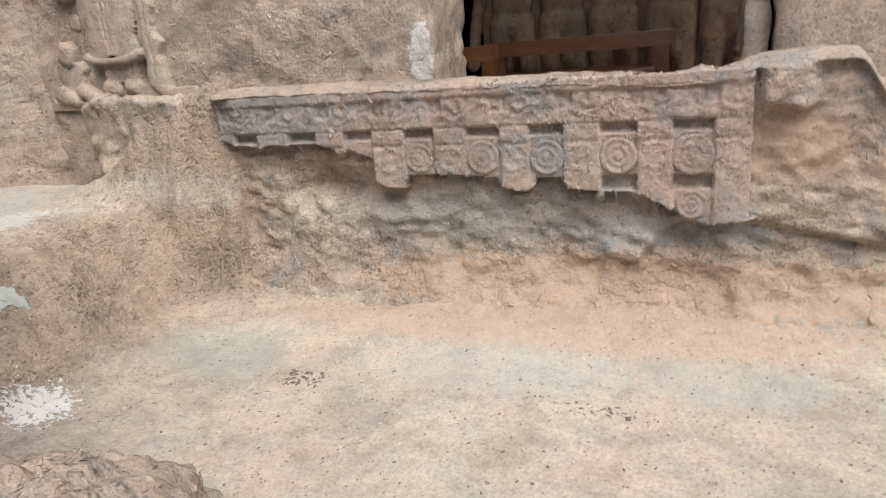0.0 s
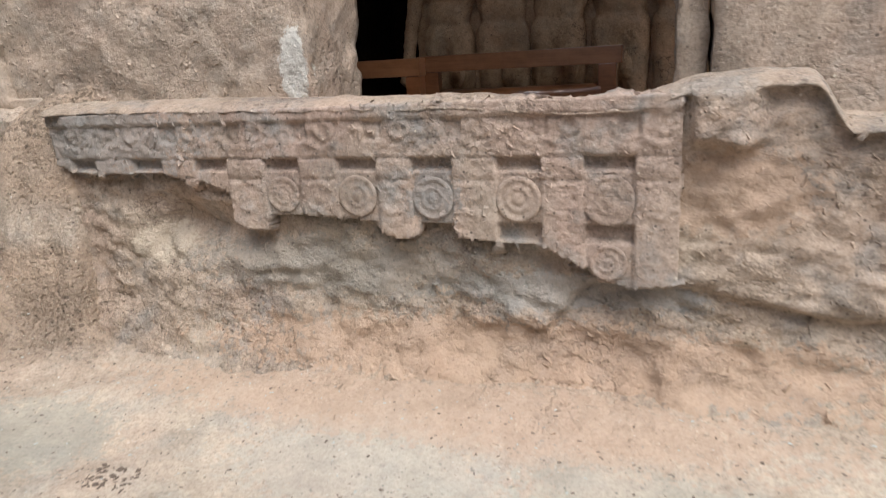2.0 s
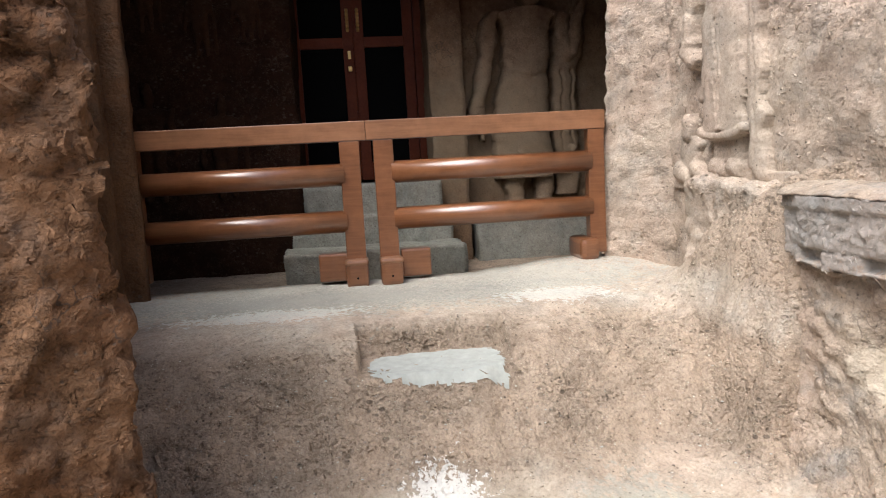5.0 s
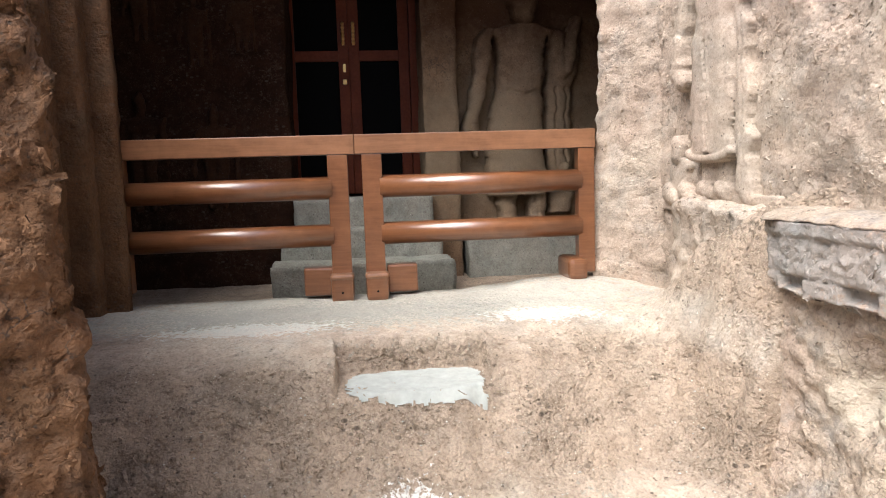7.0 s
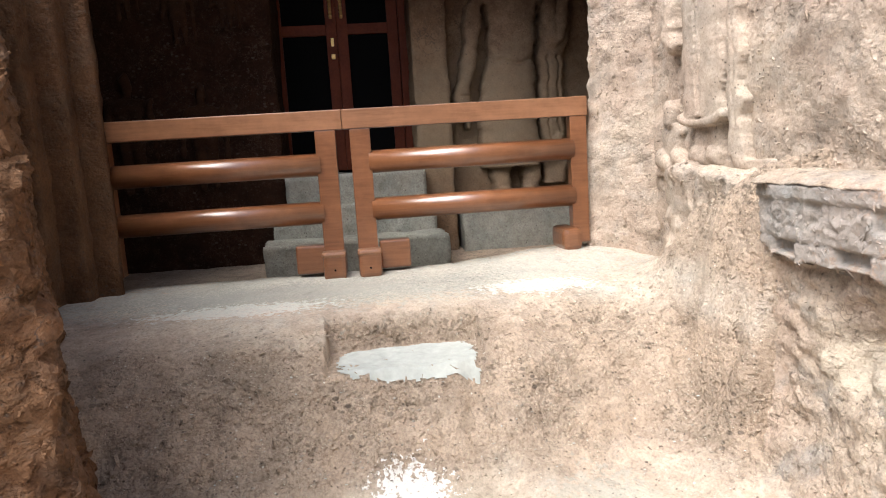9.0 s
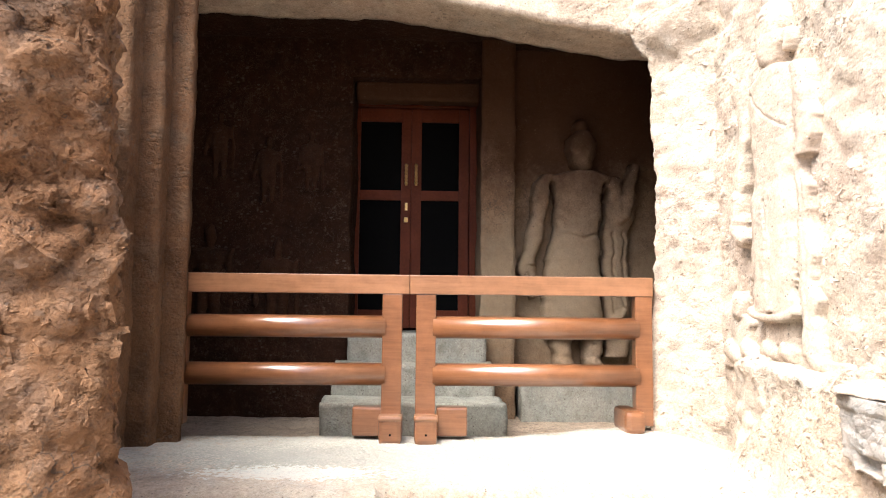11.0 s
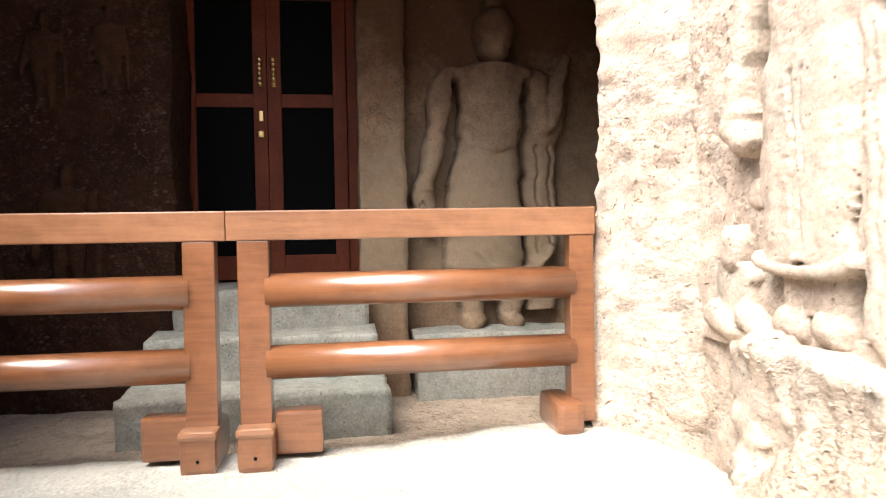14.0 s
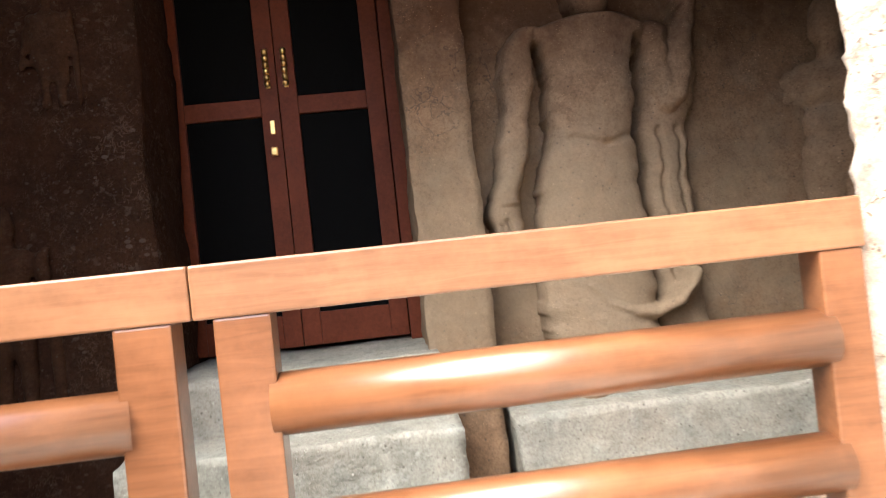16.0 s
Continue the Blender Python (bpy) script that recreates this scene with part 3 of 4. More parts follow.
tagged(mesh_object("wall_rock_mass", *wing_mesh(), M_WING_SHADED), "rough-hewn rock mass beside the porch, its shade in the reddish colour", "rock", kind="structure")

# boulder at the foot of the rock mass
def boulder_mesh():
    bm = bmesh.new()
    bmesh.ops.create_icosphere(bm, subdivisions=6, radius=1.0)
    for v in bm.verts:
        n = v.co.normalized()
        r = 1 + 0.12 * fbm(n.x * 1.6, n.y * 1.6, n.z * 1.6, 3) + 0.04 * fbm(n.x * 7, n.y * 7, n.z * 7, 4)
        v.co = Vector((0.52 * n.x * r, 0.45 * n.y * r, 0.43 * n.z * r))
    return bm


boulder = tagged(part("boulder", boulder_mesh(), M_PARAPET, None, "", True), "pinkish rough boulder at the foot of the rock mass", "boulder")
boulder.location = (-0.24, 0.68, -0.1)

# unseen rock added around the court, raised to block low sky from the porch
for lo, hi in [((6.5, -7, -0.6), (8.5, 6, 4.2)), ((-4, -8.5, -0.6), (8, -6.5, 3.2)), ((-9, -9, -0.6), (-5.8, -2, 4.4))]:
    pier("wall_court_added", lo, hi, M_FACADE, "unseen rock wall added round the court", 0.4, 0.25, freq=0.6)

# ---------------------------------------------------------------- porch interior
BACK = -4.45
pier("wall_porch_back_left", (-4.95, -1.7, 0.2), (BACK, 0.78, 3.8), M_SHADE_DARK, "dim rock back wall of the porch", 0.05, 0.02)
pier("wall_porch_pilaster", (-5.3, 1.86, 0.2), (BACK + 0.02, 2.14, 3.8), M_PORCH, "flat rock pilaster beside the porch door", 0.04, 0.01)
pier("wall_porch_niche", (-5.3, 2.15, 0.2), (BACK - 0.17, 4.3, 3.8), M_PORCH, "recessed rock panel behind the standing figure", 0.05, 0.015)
pier("wall_porch_over_door", (-5.3, 0.6, 3.19), (BACK, 1.95, 3.8), M_SHADE_DARK, "rock above the porch door", 0.06, 0.015)
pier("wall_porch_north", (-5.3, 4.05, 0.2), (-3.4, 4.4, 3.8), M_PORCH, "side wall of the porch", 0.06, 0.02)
pier("wall_porch_south", (-5.3, -1.9, 0.2), (-3.4, -1.5, 3.8), M_SHADE_DARK, "side wall of the porch", 0.08, 0.02)
pier("ceiling_porch", (-5.3, -1.9, 3.5), (-3.3, 4.4, 4.2), M_SHADE_DARK, "rock ceiling of the porch", 0.08, 0.02)
pier("wall_cell", (-7.2, -1.0, 0.2), (-6.9, 3.5, 4.0), M_SHADE_DARK, "dark rock wall of the cell behind the door", 0.2, 0.02)
pier("ceiling_cell", (-7.2, -1.0, 3.6), (-5.2, 3.5, 4.0), M_SHADE_DARK, "rock ceiling of the cell", 0.2, 0.02)
pier("wall_cell_front", (-5.25, -1.7, 0.2), (-4.9, 0.64, 3.8), M_SHADE_DARK, "dark rock wall beside the door frame", 0.1, 0.01)
pier("wall_cell_south", (-7.2, -1.2, 0.2), (-5.2, -0.9, 4.0), M_SHADE_DARK, "dark rock wall of the cell", 0.2, 0.02)
pier("wall_cell_north", (-7.2, 3.4, 0.2), (-5.2, 3.7, 4.0), M_SHADE_DARK, "dark rock wall of the cell", 0.2, 0.02)


def step_stone(lo, hi, label):
    return tagged(rock_box("step_stone", lo, hi, M_STEP, 0.03, 0.014, 3.0, 0.004), label, "step", "steps before the porch door")


step_stone((-4.0, 0.68, 0.30), (-3.62, 1.97, 0.60), "low worn greenish stone step on the porch floor")
step_stone((-4.32, 0.72, 0.30), (-3.98, 1.93, 0.83), "worn greenish stone step before the porch door")
tagged(rock_box("threshold_stone", (-5.2, 0.79, 0.30), (-4.3, 1.89, 1.05), M_STEP, 0.04, 0.012), "smooth greenish stone threshold under the porch door", "threshold")
tagged(rock_box("wall_plinth", (-4.75, 2.17, 0.30), (-4.28, 3.7, 0.76), M_STEP, 0.04, 0.015), "low grey rock plinth under the inner standing figure", "plinth", kind="structure")


tagged(rock_box("door_lintel", (-4.78, 0.80, 3.04), (-4.62, 1.87, 3.2), M_PORCH, 0.03, 0.012), "pale plastered stone lintel over the porch door", "lintel")


# door of the cell
def door_leaf(parent, y0, y1, z0, z1, x, handle_y):
    leaf = new("leaf")
    leaf.parent = parent
    w = 0.09
    box_part("stile", (x, y0, z0), (x + 0.045, y0 + w, z1), M_DOORWOOD, leaf)
    box_part("stile", (x, y1 - w, z0), (x + 0.045, y1, z1), M_DOORWOOD, leaf)
    zm = 2.27
    for za, zb in [(z0, z0 + 0.16), (zm - 0.045, zm + 0.045), (z1 - 0.12, z1)]:
        box_part("rail", (x + 0.002, y0 + w, za), (x + 0.043, y1 - w, zb), M_DOORWOOD, leaf)
    box_part("panel", (x + 0.012, y0 + w - 0.005, z0 + 0.15), (x + 0.02, y1 - w + 0.005, z1 - 0.11), M_DARK, leaf, 0.0, "black wire mesh infill")
    bm = bmesh.new()
    add_box(bm, (x + 0.045, handle_y - 0.012, zm + 0.09), (x + 0.052, handle_y + 0.012, zm + 0.29), 0.003)
    for k in range(6):
        bmesh.ops.create_uvsphere(bm, u_segments=8, v_segments=6, radius=0.017, matrix=Matrix.Translation((x + 0.065, handle_y, zm + 0.11 + 0.032 * k)))
    part("handle", bm, M_BRASS, leaf, "brass pull handle", True)
    return leaf


door = tagged(new("door_1"), "closed double door of dark red wood with black mesh panes", "door", kind="structure")
DX = -5.05
for lo, hi in [((DX - 0.02, 0.62, 1.05), (DX + 0.09, 0.71, 3.2)), ((DX - 0.02, 1.80, 1.05), (DX + 0.09, 1.89, 3.2)), ((DX - 0.018, 0.71, 3.08), (DX + 0.088, 1.80, 3.2))]:
    box_part("frame", lo, hi, M_DOORWOOD, door)
door_leaf(door, 0.715, 1.268, 1.07, 3.07, DX, 1.225)
door_leaf(door, 1.272, 1.795, 1.07, 3.07, DX, 1.315)
bm = bmesh.new()
add_box(bm, (DX + 0.045, 1.215, 2.13), (DX + 0.056, 1.24, 2.2), 0.004)
add_box(bm, (DX + 0.056, 1.21, 2.02), (DX + 0.078, 1.245, 2.065), 0.008)
part("padlock", bm, M_BRASS, door, "brass hasp and padlock")
box_part("door_gap_cover", (DX - 0.012, 1.255, 1.08), (DX - 0.002, 1.285, 3.06), M_DOORWOOD, door)


# ---------------------------------------------------------------- figures in relief
WEATHER = bpy.data.textures.new("weathering", "CLOUDS")
WEATHER.noise_scale, WEATHER.noise_depth = 0.05, 5


def figure(name, limbs, material, label, voxel=0.018, category="statue", group="", wear=0.026):
    """A worn figure as one mesh, from rounded limbs (ax, ay, az, ra, bx, by, bz, rb, flat) in metres, facing -y."""
    bm = bmesh.new()
    for (ax, ay, az, ra, bx, by, bz, rb) in limbs:
        a, b = Vector((ax, ay, az)), Vector((bx, by, bz))
        n = max(2, int((b - a).length / (0.45 * min(ra, rb))) + 1)
        for i in range(n + 1):
            t = i / n
            bmesh.ops.create_icosphere(bm, subdivisions=2, radius=ra + (rb - ra) * t, matrix=Matrix.Translation(a.lerp(b, t)))
    ob = part(name, bm, material, None, "", True)
    rm = ob.modifiers.new("merge", "REMESH")
    rm.mode, rm.voxel_size, rm.use_smooth_shade = "VOXEL", voxel, True
    sm = ob.modifiers.new("worn", "SMOOTH")
    sm.iterations, sm.factor = 2, 0.5
    if wear:
        dm = ob.modifiers.new("weathering", "DISPLACE")
        dm.texture, dm.strength, dm.mid_level, dm.texture_coords = WEATHER, wear, 0.5, "LOCAL"
    return tagged(ob, label, category, group)


def standing(h, arm=0):
    """Limbs of a standing figure of height h, feet at z 0, facing -y."""
    k = h / 1.6
    L = [
        (0, 0.02, 1.44, 0.095, 0, 0.0, 1.52, 0.085), (0, 0.02, 1.56, 0.06, 0, 0.03, 1.62, 0.04), (0, 0.03, 1.28, 0.06, 0, 0.02, 1.38, 0.06),
        (-0.15, 0.02, 1.22, 0.075, 0.15, 0.02, 1.22, 0.075), (-0.10, 0.0, 1.15, 0.10, 0.10, 0.0, 1.15, 0.10), (-0.07, 0.0, 0.98, 0.10, 0.07, 0.0, 0.98, 0.10),
        (-0.08, 0.0, 0.82, 0.115, 0.08, 0.0, 0.82, 0.115), (-0.09, 0.0, 0.78, 0.11, -0.10, 0.02, 0.30, 0.075), (0.09, 0.0, 0.78, 0.11, 0.10, 0.02, 0.30, 0.075),
        (-0.10, 0.03, 0.30, 0.075, -0.10, 0.03, 0.05, 0.068), (0.10, 0.03, 0.30, 0.075, 0.10, 0.03, 0.05, 0.068),
        (-0.10, 0.0, 0.03, 0.06, -0.115, -0.05, 0.025, 0.05), (0.10, 0.0, 0.03, 0.06, 0.115, -0.05, 0.025, 0.05),
        (-0.22, 0.0, 1.21, 0.068, -0.31, 0.0, 0.88, 0.056), (-0.31, 0.0, 0.88, 0.055, -0.33, -0.04, 0.64, 0.048), (-0.33, -0.05, 0.62, 0.06, -0.335, -0.06, 0.53, 0.06),
    ]
    if arm:
        L += [(0.23, 0.02, 1.21, 0.065, 0.31, 0.02, 0.90, 0.05), (0.31, 0.02, 0.90, 0.05, 0.30, -0.03, 1.15, 0.045), (0.30, -0.03, 1.17, 0.05, 0.33, -0.03, 1.27, 0.045),
              (0.32, 0.03, 0.86, 0.06, 0.33, 0.03, 0.05, 0.06)]
    else:
        L += [(0.21, 0.02, 1.21, 0.065, 0.25, 0.03, 0.9, 0.05)]
    return [tuple(v * k for v in row) for row in L]


def relief(name, span, res, shapes, grooves, material, label, category="statue", group=""):
    """A figure carved in relief, as one mesh over a grid of u across and z up, facing -y. shapes: ("slab", [(z, left, right), ...], base, bulge) or ("cap", u, z, r, u, z, r, base, bulge); grooves: (points, width, depth)."""
    us, zs = np.arange(span[0], span[1], res), np.arange(span[2], span[3], res)
    U, Z = np.meshgrid(us, zs)
    H = np.full(U.shape, -0.05)
    U2 = U + 0.008 * np.sin(Z * 23 + 2 * np.sin(U * 9)) + 0.004 * np.sin(Z * 61)
    for s in shapes:
        if s[0] == "slab":
            rows = sorted(s[1])
            lo = np.interp(Z, [r[0] for r in rows], [r[1] for r in rows])
            hi = np.interp(Z, [r[0] for r in rows], [r[2] for r in rows])
            w = np.clip(np.abs(2 * (U2 - lo) / (hi - lo) - 1), 0, 2)
            ins = (w < 1) & (Z > rows[0][0]) & (Z < rows[-1][0])
            h = s[2] + s[3] * np.sqrt(np.clip(1 - w ** 2.4, 0, 1))
        else:
            au, az, ra, bu, bz, rb, base, bulge = s[1:]
            L2 = (bu - au) ** 2 + (bz - az) ** 2 + 1e-9
            t = np.clip(((U2 - au) * (bu - au) + (Z - az) * (bz - az)) / L2, 0, 1)
            d = np.hypot(U2 - au - t * (bu - au), Z - az - t * (bz - az)) / (ra + (rb - ra) * t)
            ins = d < 1
            h = base + bulge * np.sqrt(np.clip(1 - d ** 2, 0, 1))
        H = np.where(ins, np.maximum(H, h), H)
    for pts, w, depth in grooves:
        for (au, az), (bu, bz) in zip(pts, pts[1:]):
            L2 = (bu - au) ** 2 + (bz - az) ** 2 + 1e-9
            t = np.clip(((U2 - au) * (bu - au) + (Z - az) * (bz - az)) / L2, 0, 1)
            d = np.hypot(U2 - au - t * (bu - au), Z - az - t * (bz - az)) / w
            H = H - depth * np.clip(1 - d ** 2, 0, 1)
    nu = len(us)
    verts = [(float(u), -float(h) - 0.006 * fbm(u * 9, z * 9, 2.5, 4), float(z)) for u, z, h in zip(U.ravel(), Z.ravel(), H.ravel())]
    flat = H.ravel()
    faces = [(a, a + 1, a + nu + 1, a + nu) for j in range(len(zs) - 1) for a in range(j * nu, j * nu + nu - 1) if max(flat[a], flat[a + 1], flat[a + nu], flat[a + nu + 1]) > 0]
    return tagged(mesh_object(name, verts, faces, material), label, category, group)


# outer figure in the corner of the court, with its hanging hand, pleated robe and scalloped drapery
OUTER = [
    ("cap", 0.03, 2.52, 0.095, 0.03, 2.66, 0.115, 0.10, 0.12), ("cap", 0.03, 2.77, 0.07, 0.03, 2.80, 0.06, 0.08, 0.08), ("cap", -0.085, 2.58, 0.02, -0.09, 2.50, 0.018, 0.09, 0.04), ("cap", 0.145, 2.58, 0.02, 0.15, 2.50, 0.018, 0.09, 0.04),
    ("slab", [(2.33, -0.04, 0.1), (2.50, -0.03, 0.09)], 0.10, 0.06),
    ("slab", [(2.44, -0.06, 0.12), (2.40, -0.18, 0.23), (2.25, -0.20, 0.23), (2.05, -0.165, 0.205), (1.88, -0.165, 0.19), (1.74, -0.19, 0.2)], 0.11, 0.08),
    ("slab", [(1.80, -0.175, 0.2), (1.6, -0.2, 0.2), (1.4, -0.2, 0.185), (1.26, -0.19, 0.18)], 0.125, 0.06),
    ("cap", -0.095, 1.80, 0.105, -0.10, 1.33, 0.085, 0.10, 0.085), ("cap", 0.09, 1.80, 0.105, 0.085, 1.33, 0.085, 0.10, 0.085),
    ("slab", [(1.24, -0.15, 0.15), (1.14, -0.13, 0.14), (1.10, -0.13, 0.14)], 0.05, 0.05), ("cap", -0.08, 1.22, 0.055, -0.09, 1.10, 0.05, 0.06, 0.05), ("cap", 0.07, 1.22, 0.055, 0.08, 1.10, 0.05, 0.06, 0.05), ("cap", -0.12, 1.08, 0.05, -0.06, 1.07, 0.05, 0.09, 0.06), ("cap", 0.06, 1.08, 0.05, 0.11, 1.07, 0.05, 0.09, 0.06),
    ("slab", [(2.41, -0.26, -0.16), (2.32, -0.305, -0.17), (2.15, -0.31, -0.20), (1.98, -0.35, -0.25), (1.84, -0.385, -0.29)], 0.09, 0.08),
    ("cap", -0.335, 1.85, 0.055, -0.33, 1.74, 0.068, 0.11, 0.09), ("cap", -0.345, 1.70, 0.065, -0.31, 1.65, 0.06, 0.12, 0.08), ("cap", -0.30, 1.48, 0.045, -0.30, 1.46, 0.045, 0.02, 0.04),
    ("slab", [(2.40, 0.18, 0.28), (2.25, 0.2, 0.335), (2.05, 0.22, 0.355), (1.96, 0.22, 0.33)], 0.09, 0.07),
    ("slab", [(2.08 - 0.084 * i, 0.165 + 0.003 * i, 0.25 + 0.007 * i + 0.013 * (i % 2) + 0.012 * math.sin(i * 2.3)) for i in range(13)], 0.08, 0.05), ("cap", 0.26, 1.12, 0.055, 0.3, 1.05, 0.05, 0.08, 0.05),
    ("slab", [(1.06, -0.34, 0.5), (0.99, -0.4, 0.56)], 0.04, 0.04),
] + [("cap", 0.19 * math.sin(a), 1.275 - 0.04 * math.cos(a * 0.9) , 0.022, 0.19 * math.sin(a + 0.3), 1.275 - 0.04 * math.cos((a + 0.3) * 0.9), 0.022, 0.165, 0.025) for a in (-1.5, -1.2, -0.9, -0.6, -0.3, 0.0, 0.3, 0.6, 0.9, 1.2)]
PLEATS = [([(-0.02, 1.80), (-0.012, 1.29)], 0.012, 0.03), ([(0.022, 1.80), (0.016, 1.29)], 0.009, 0.022)]
PLEATS += [([(-0.05, 1.76 - 0.05 * i), (-0.015, 1.75 - 0.05 * i)], 0.007, 0.008) for i in range(9)]
PLEATS += [([(0.205, 2.0), (0.215, 1.6), (0.22, 1.15)], 0.008, 0.016), ([(0.24, 1.95), (0.262, 1.5), (0.27, 1.12)], 0.007, 0.014)]
PLEATS += [([(-0.055, 2.665), (0.03, 2.69), (0.115, 2.665)], 0.008, 0.012), ([(-0.15, 2.36), (0.0, 2.22), (0.17, 2.12)], 0.008, 0.014)]
outer = relief("carved_standing_figure", (-0.46, 0.62, 0.98, 2.9), 0.0075, OUTER, PLEATS, M_STATUE, "pale weathered robed figure carved in the rock wall, one hand hanging")
outer.matrix_world = pose(-2.03, 3.115, 0.0) @ Matrix.Diagonal((1.0, 0.55, 1.0, 1.0))
SEATED = [
    ("cap", 0.0, 1.27, 0.055, 0.0, 1.32, 0.055, 0.07, 0.06), ("slab", [(1.25, -0.09, 0.08), (1.2, -0.115, 0.105), (1.1, -0.1, 0.1), (1.03, -0.1, 0.1)], 0.05, 0.05),
    ("cap", -0.1, 1.06, 0.06, -0.01, 1.03, 0.05, 0.08, 0.06), ("cap", 0.07, 1.07, 0.05, 0.18, 1.02, 0.045, 0.07, 0.05), ("slab", [(1.02, -0.2, 0.24), (0.96, -0.23, 0.27)], 0.05, 0.03)]
attend = relief("carved_seated_figure", (-0.28, 0.32, 0.94, 1.42), 0.0075, SEATED, [([(-0.03, 1.22), (0.0, 1.205), (0.03, 1.22)], 0.008, 0.02)], M_STATUE, "small worn attendant carved beside the robed figure's feet")
attend.matrix_world = pose(-2.42, 3.105, 0.0) @ Matrix.Diagonal((1.0, 0.6, 1.0, 1.0))

# inner figure beside the porch door
INNER = [
    ("cap", -0.03, 2.50, 0.095, -0.03, 2.66, 0.12, 0.07, 0.13), ("cap", -0.03, 2.79, 0.07, -0.03, 2.82, 0.055, 0.05, 0.08),
    ("slab", [(2.30, -0.1, 0.04), (2.50, -0.09, 0.03)], 0.08, 0.06),
    ("slab", [(2.41, -0.16, 0.1), (2.37, -0.30, 0.2), (2.27, -0.27, 0.15), (2.1, -0.245, 0.125), (1.86, -0.27, 0.095), (1.6, -0.335, 0.105), (1.3, -0.355, 0.115), (1.02, -0.35, 0.12)], 0.10, 0.09),
    ("slab", [(2.39, -0.36, -0.24), (2.32, -0.42, -0.26), (2.15, -0.435, -0.295), (1.95, -0.455, -0.325), (1.7, -0.51, -0.39), (1.62, -0.525, -0.40)], 0.07, 0.08),
    ("cap", -0.47, 1.60, 0.07, -0.475, 1.47, 0.062, 0.07, 0.07), ("cap", -0.44, 1.46, 0.03, -0.42, 1.36, 0.022, 0.05, 0.04),
    ("slab", [(2.36, 0.18, 0.40), (2.2, 0.165, 0.425), (2.0, 0.15, 0.40), (1.92, 0.14, 0.345), (1.5, 0.135, 0.345), (1.0, 0.145, 0.35), (0.86, 0.15, 0.34)], 0.035, 0.06),
    ("cap", 0.30, 2.05, 0.055, 0.36, 2.33, 0.05, 0.09, 0.06), ("cap", 0.37, 2.36, 0.055, 0.39, 2.46, 0.035, 0.08, 0.06), ("cap", 0.22, 2.32, 0.07, 0.27, 2.02, 0.06, 0.08, 0.06),
    ("slab", [(1.06, -0.29, -0.10), (0.86, -0.26, -0.12), (0.80, -0.27, -0.10)], 0.05, 0.08), ("slab", [(1.06, -0.04, 0.13), (0.86, -0.02, 0.12), (0.80, -0.03, 0.13)], 0.05, 0.08),
    ("cap", -0.2, 0.80, 0.07, -0.19, 0.79, 0.07, 0.08, 0.10), ("cap", 0.05, 0.80, 0.07, 0.06, 0.79, 0.07, 0.08, 0.10),
] + [("cap", a[0], a[1], 0.03, b[0], b[1], 0.03, 0.15, 0.05) for a, b in zip(((-0.16, 1.24), (-0.1, 1.16), (0.0, 1.11), (0.1, 1.10), (0.2, 1.14)), ((-0.1, 1.16), (0.0, 1.11), (0.1, 1.10), (0.2, 1.14), (0.27, 1.25)))]
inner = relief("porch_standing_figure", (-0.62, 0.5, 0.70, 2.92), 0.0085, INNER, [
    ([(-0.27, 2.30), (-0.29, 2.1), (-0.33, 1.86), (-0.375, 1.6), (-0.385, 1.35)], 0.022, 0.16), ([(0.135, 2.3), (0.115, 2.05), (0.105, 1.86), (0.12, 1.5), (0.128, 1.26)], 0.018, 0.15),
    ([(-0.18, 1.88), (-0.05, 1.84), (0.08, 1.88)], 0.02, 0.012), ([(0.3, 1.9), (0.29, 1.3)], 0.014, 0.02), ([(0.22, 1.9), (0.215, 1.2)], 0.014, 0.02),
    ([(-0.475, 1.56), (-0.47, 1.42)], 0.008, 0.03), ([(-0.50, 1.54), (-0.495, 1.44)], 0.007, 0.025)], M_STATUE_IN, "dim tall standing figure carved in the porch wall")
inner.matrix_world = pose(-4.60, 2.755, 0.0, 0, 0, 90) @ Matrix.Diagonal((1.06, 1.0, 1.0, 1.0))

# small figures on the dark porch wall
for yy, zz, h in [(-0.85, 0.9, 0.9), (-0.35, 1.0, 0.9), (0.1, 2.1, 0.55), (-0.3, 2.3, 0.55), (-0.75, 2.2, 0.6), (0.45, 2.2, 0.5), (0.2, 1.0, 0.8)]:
    f = figure("porch_relief_figure", standing(h, 1), M_SHADE_FIGURE, "small dark figure in relief on the porch wall", 0.02, "statue", "small figures on the porch wall")
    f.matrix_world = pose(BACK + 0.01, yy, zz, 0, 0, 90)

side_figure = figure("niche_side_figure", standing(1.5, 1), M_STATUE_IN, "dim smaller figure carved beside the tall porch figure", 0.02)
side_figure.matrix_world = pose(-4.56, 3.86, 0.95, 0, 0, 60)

# ---------------------------------------------------------------- hall behind the window
HB = 6.0
pier("wall_hall_back", (-0.70, HB, -0.2), (4.5, HB + 0.3, 4.4), M_HALL, "brown rock back wall of the hall", 0.08, 0.02)
pier("wall_hall_back_left", (-4.0, HB, -0.2), (-1.8, HB + 0.3, 4.4), M_HALL, "brown rock back wall of the hall", 0.12, 0.02)
pier("wall_hall_west", (-3.2, 3.4, -0.2), (-2.9, HB + 0.2, 4.4), M_HALL, "side wall of the hall", 0.12, 0.02)
pier("ceiling_hall", (-3.3, 3.3, 4.2), (4.7, HB + 0.4, 4.7), M_HALL, "rock ceiling of the hall", 0.12, 0.02)
pier("wall_hall_cell", (-2.0, 8.2, -0.2), (-0.4, 8.5, 3.4), M_SHADE_DARK, "dark end of a cell off the hall", 0.2, 0.02)
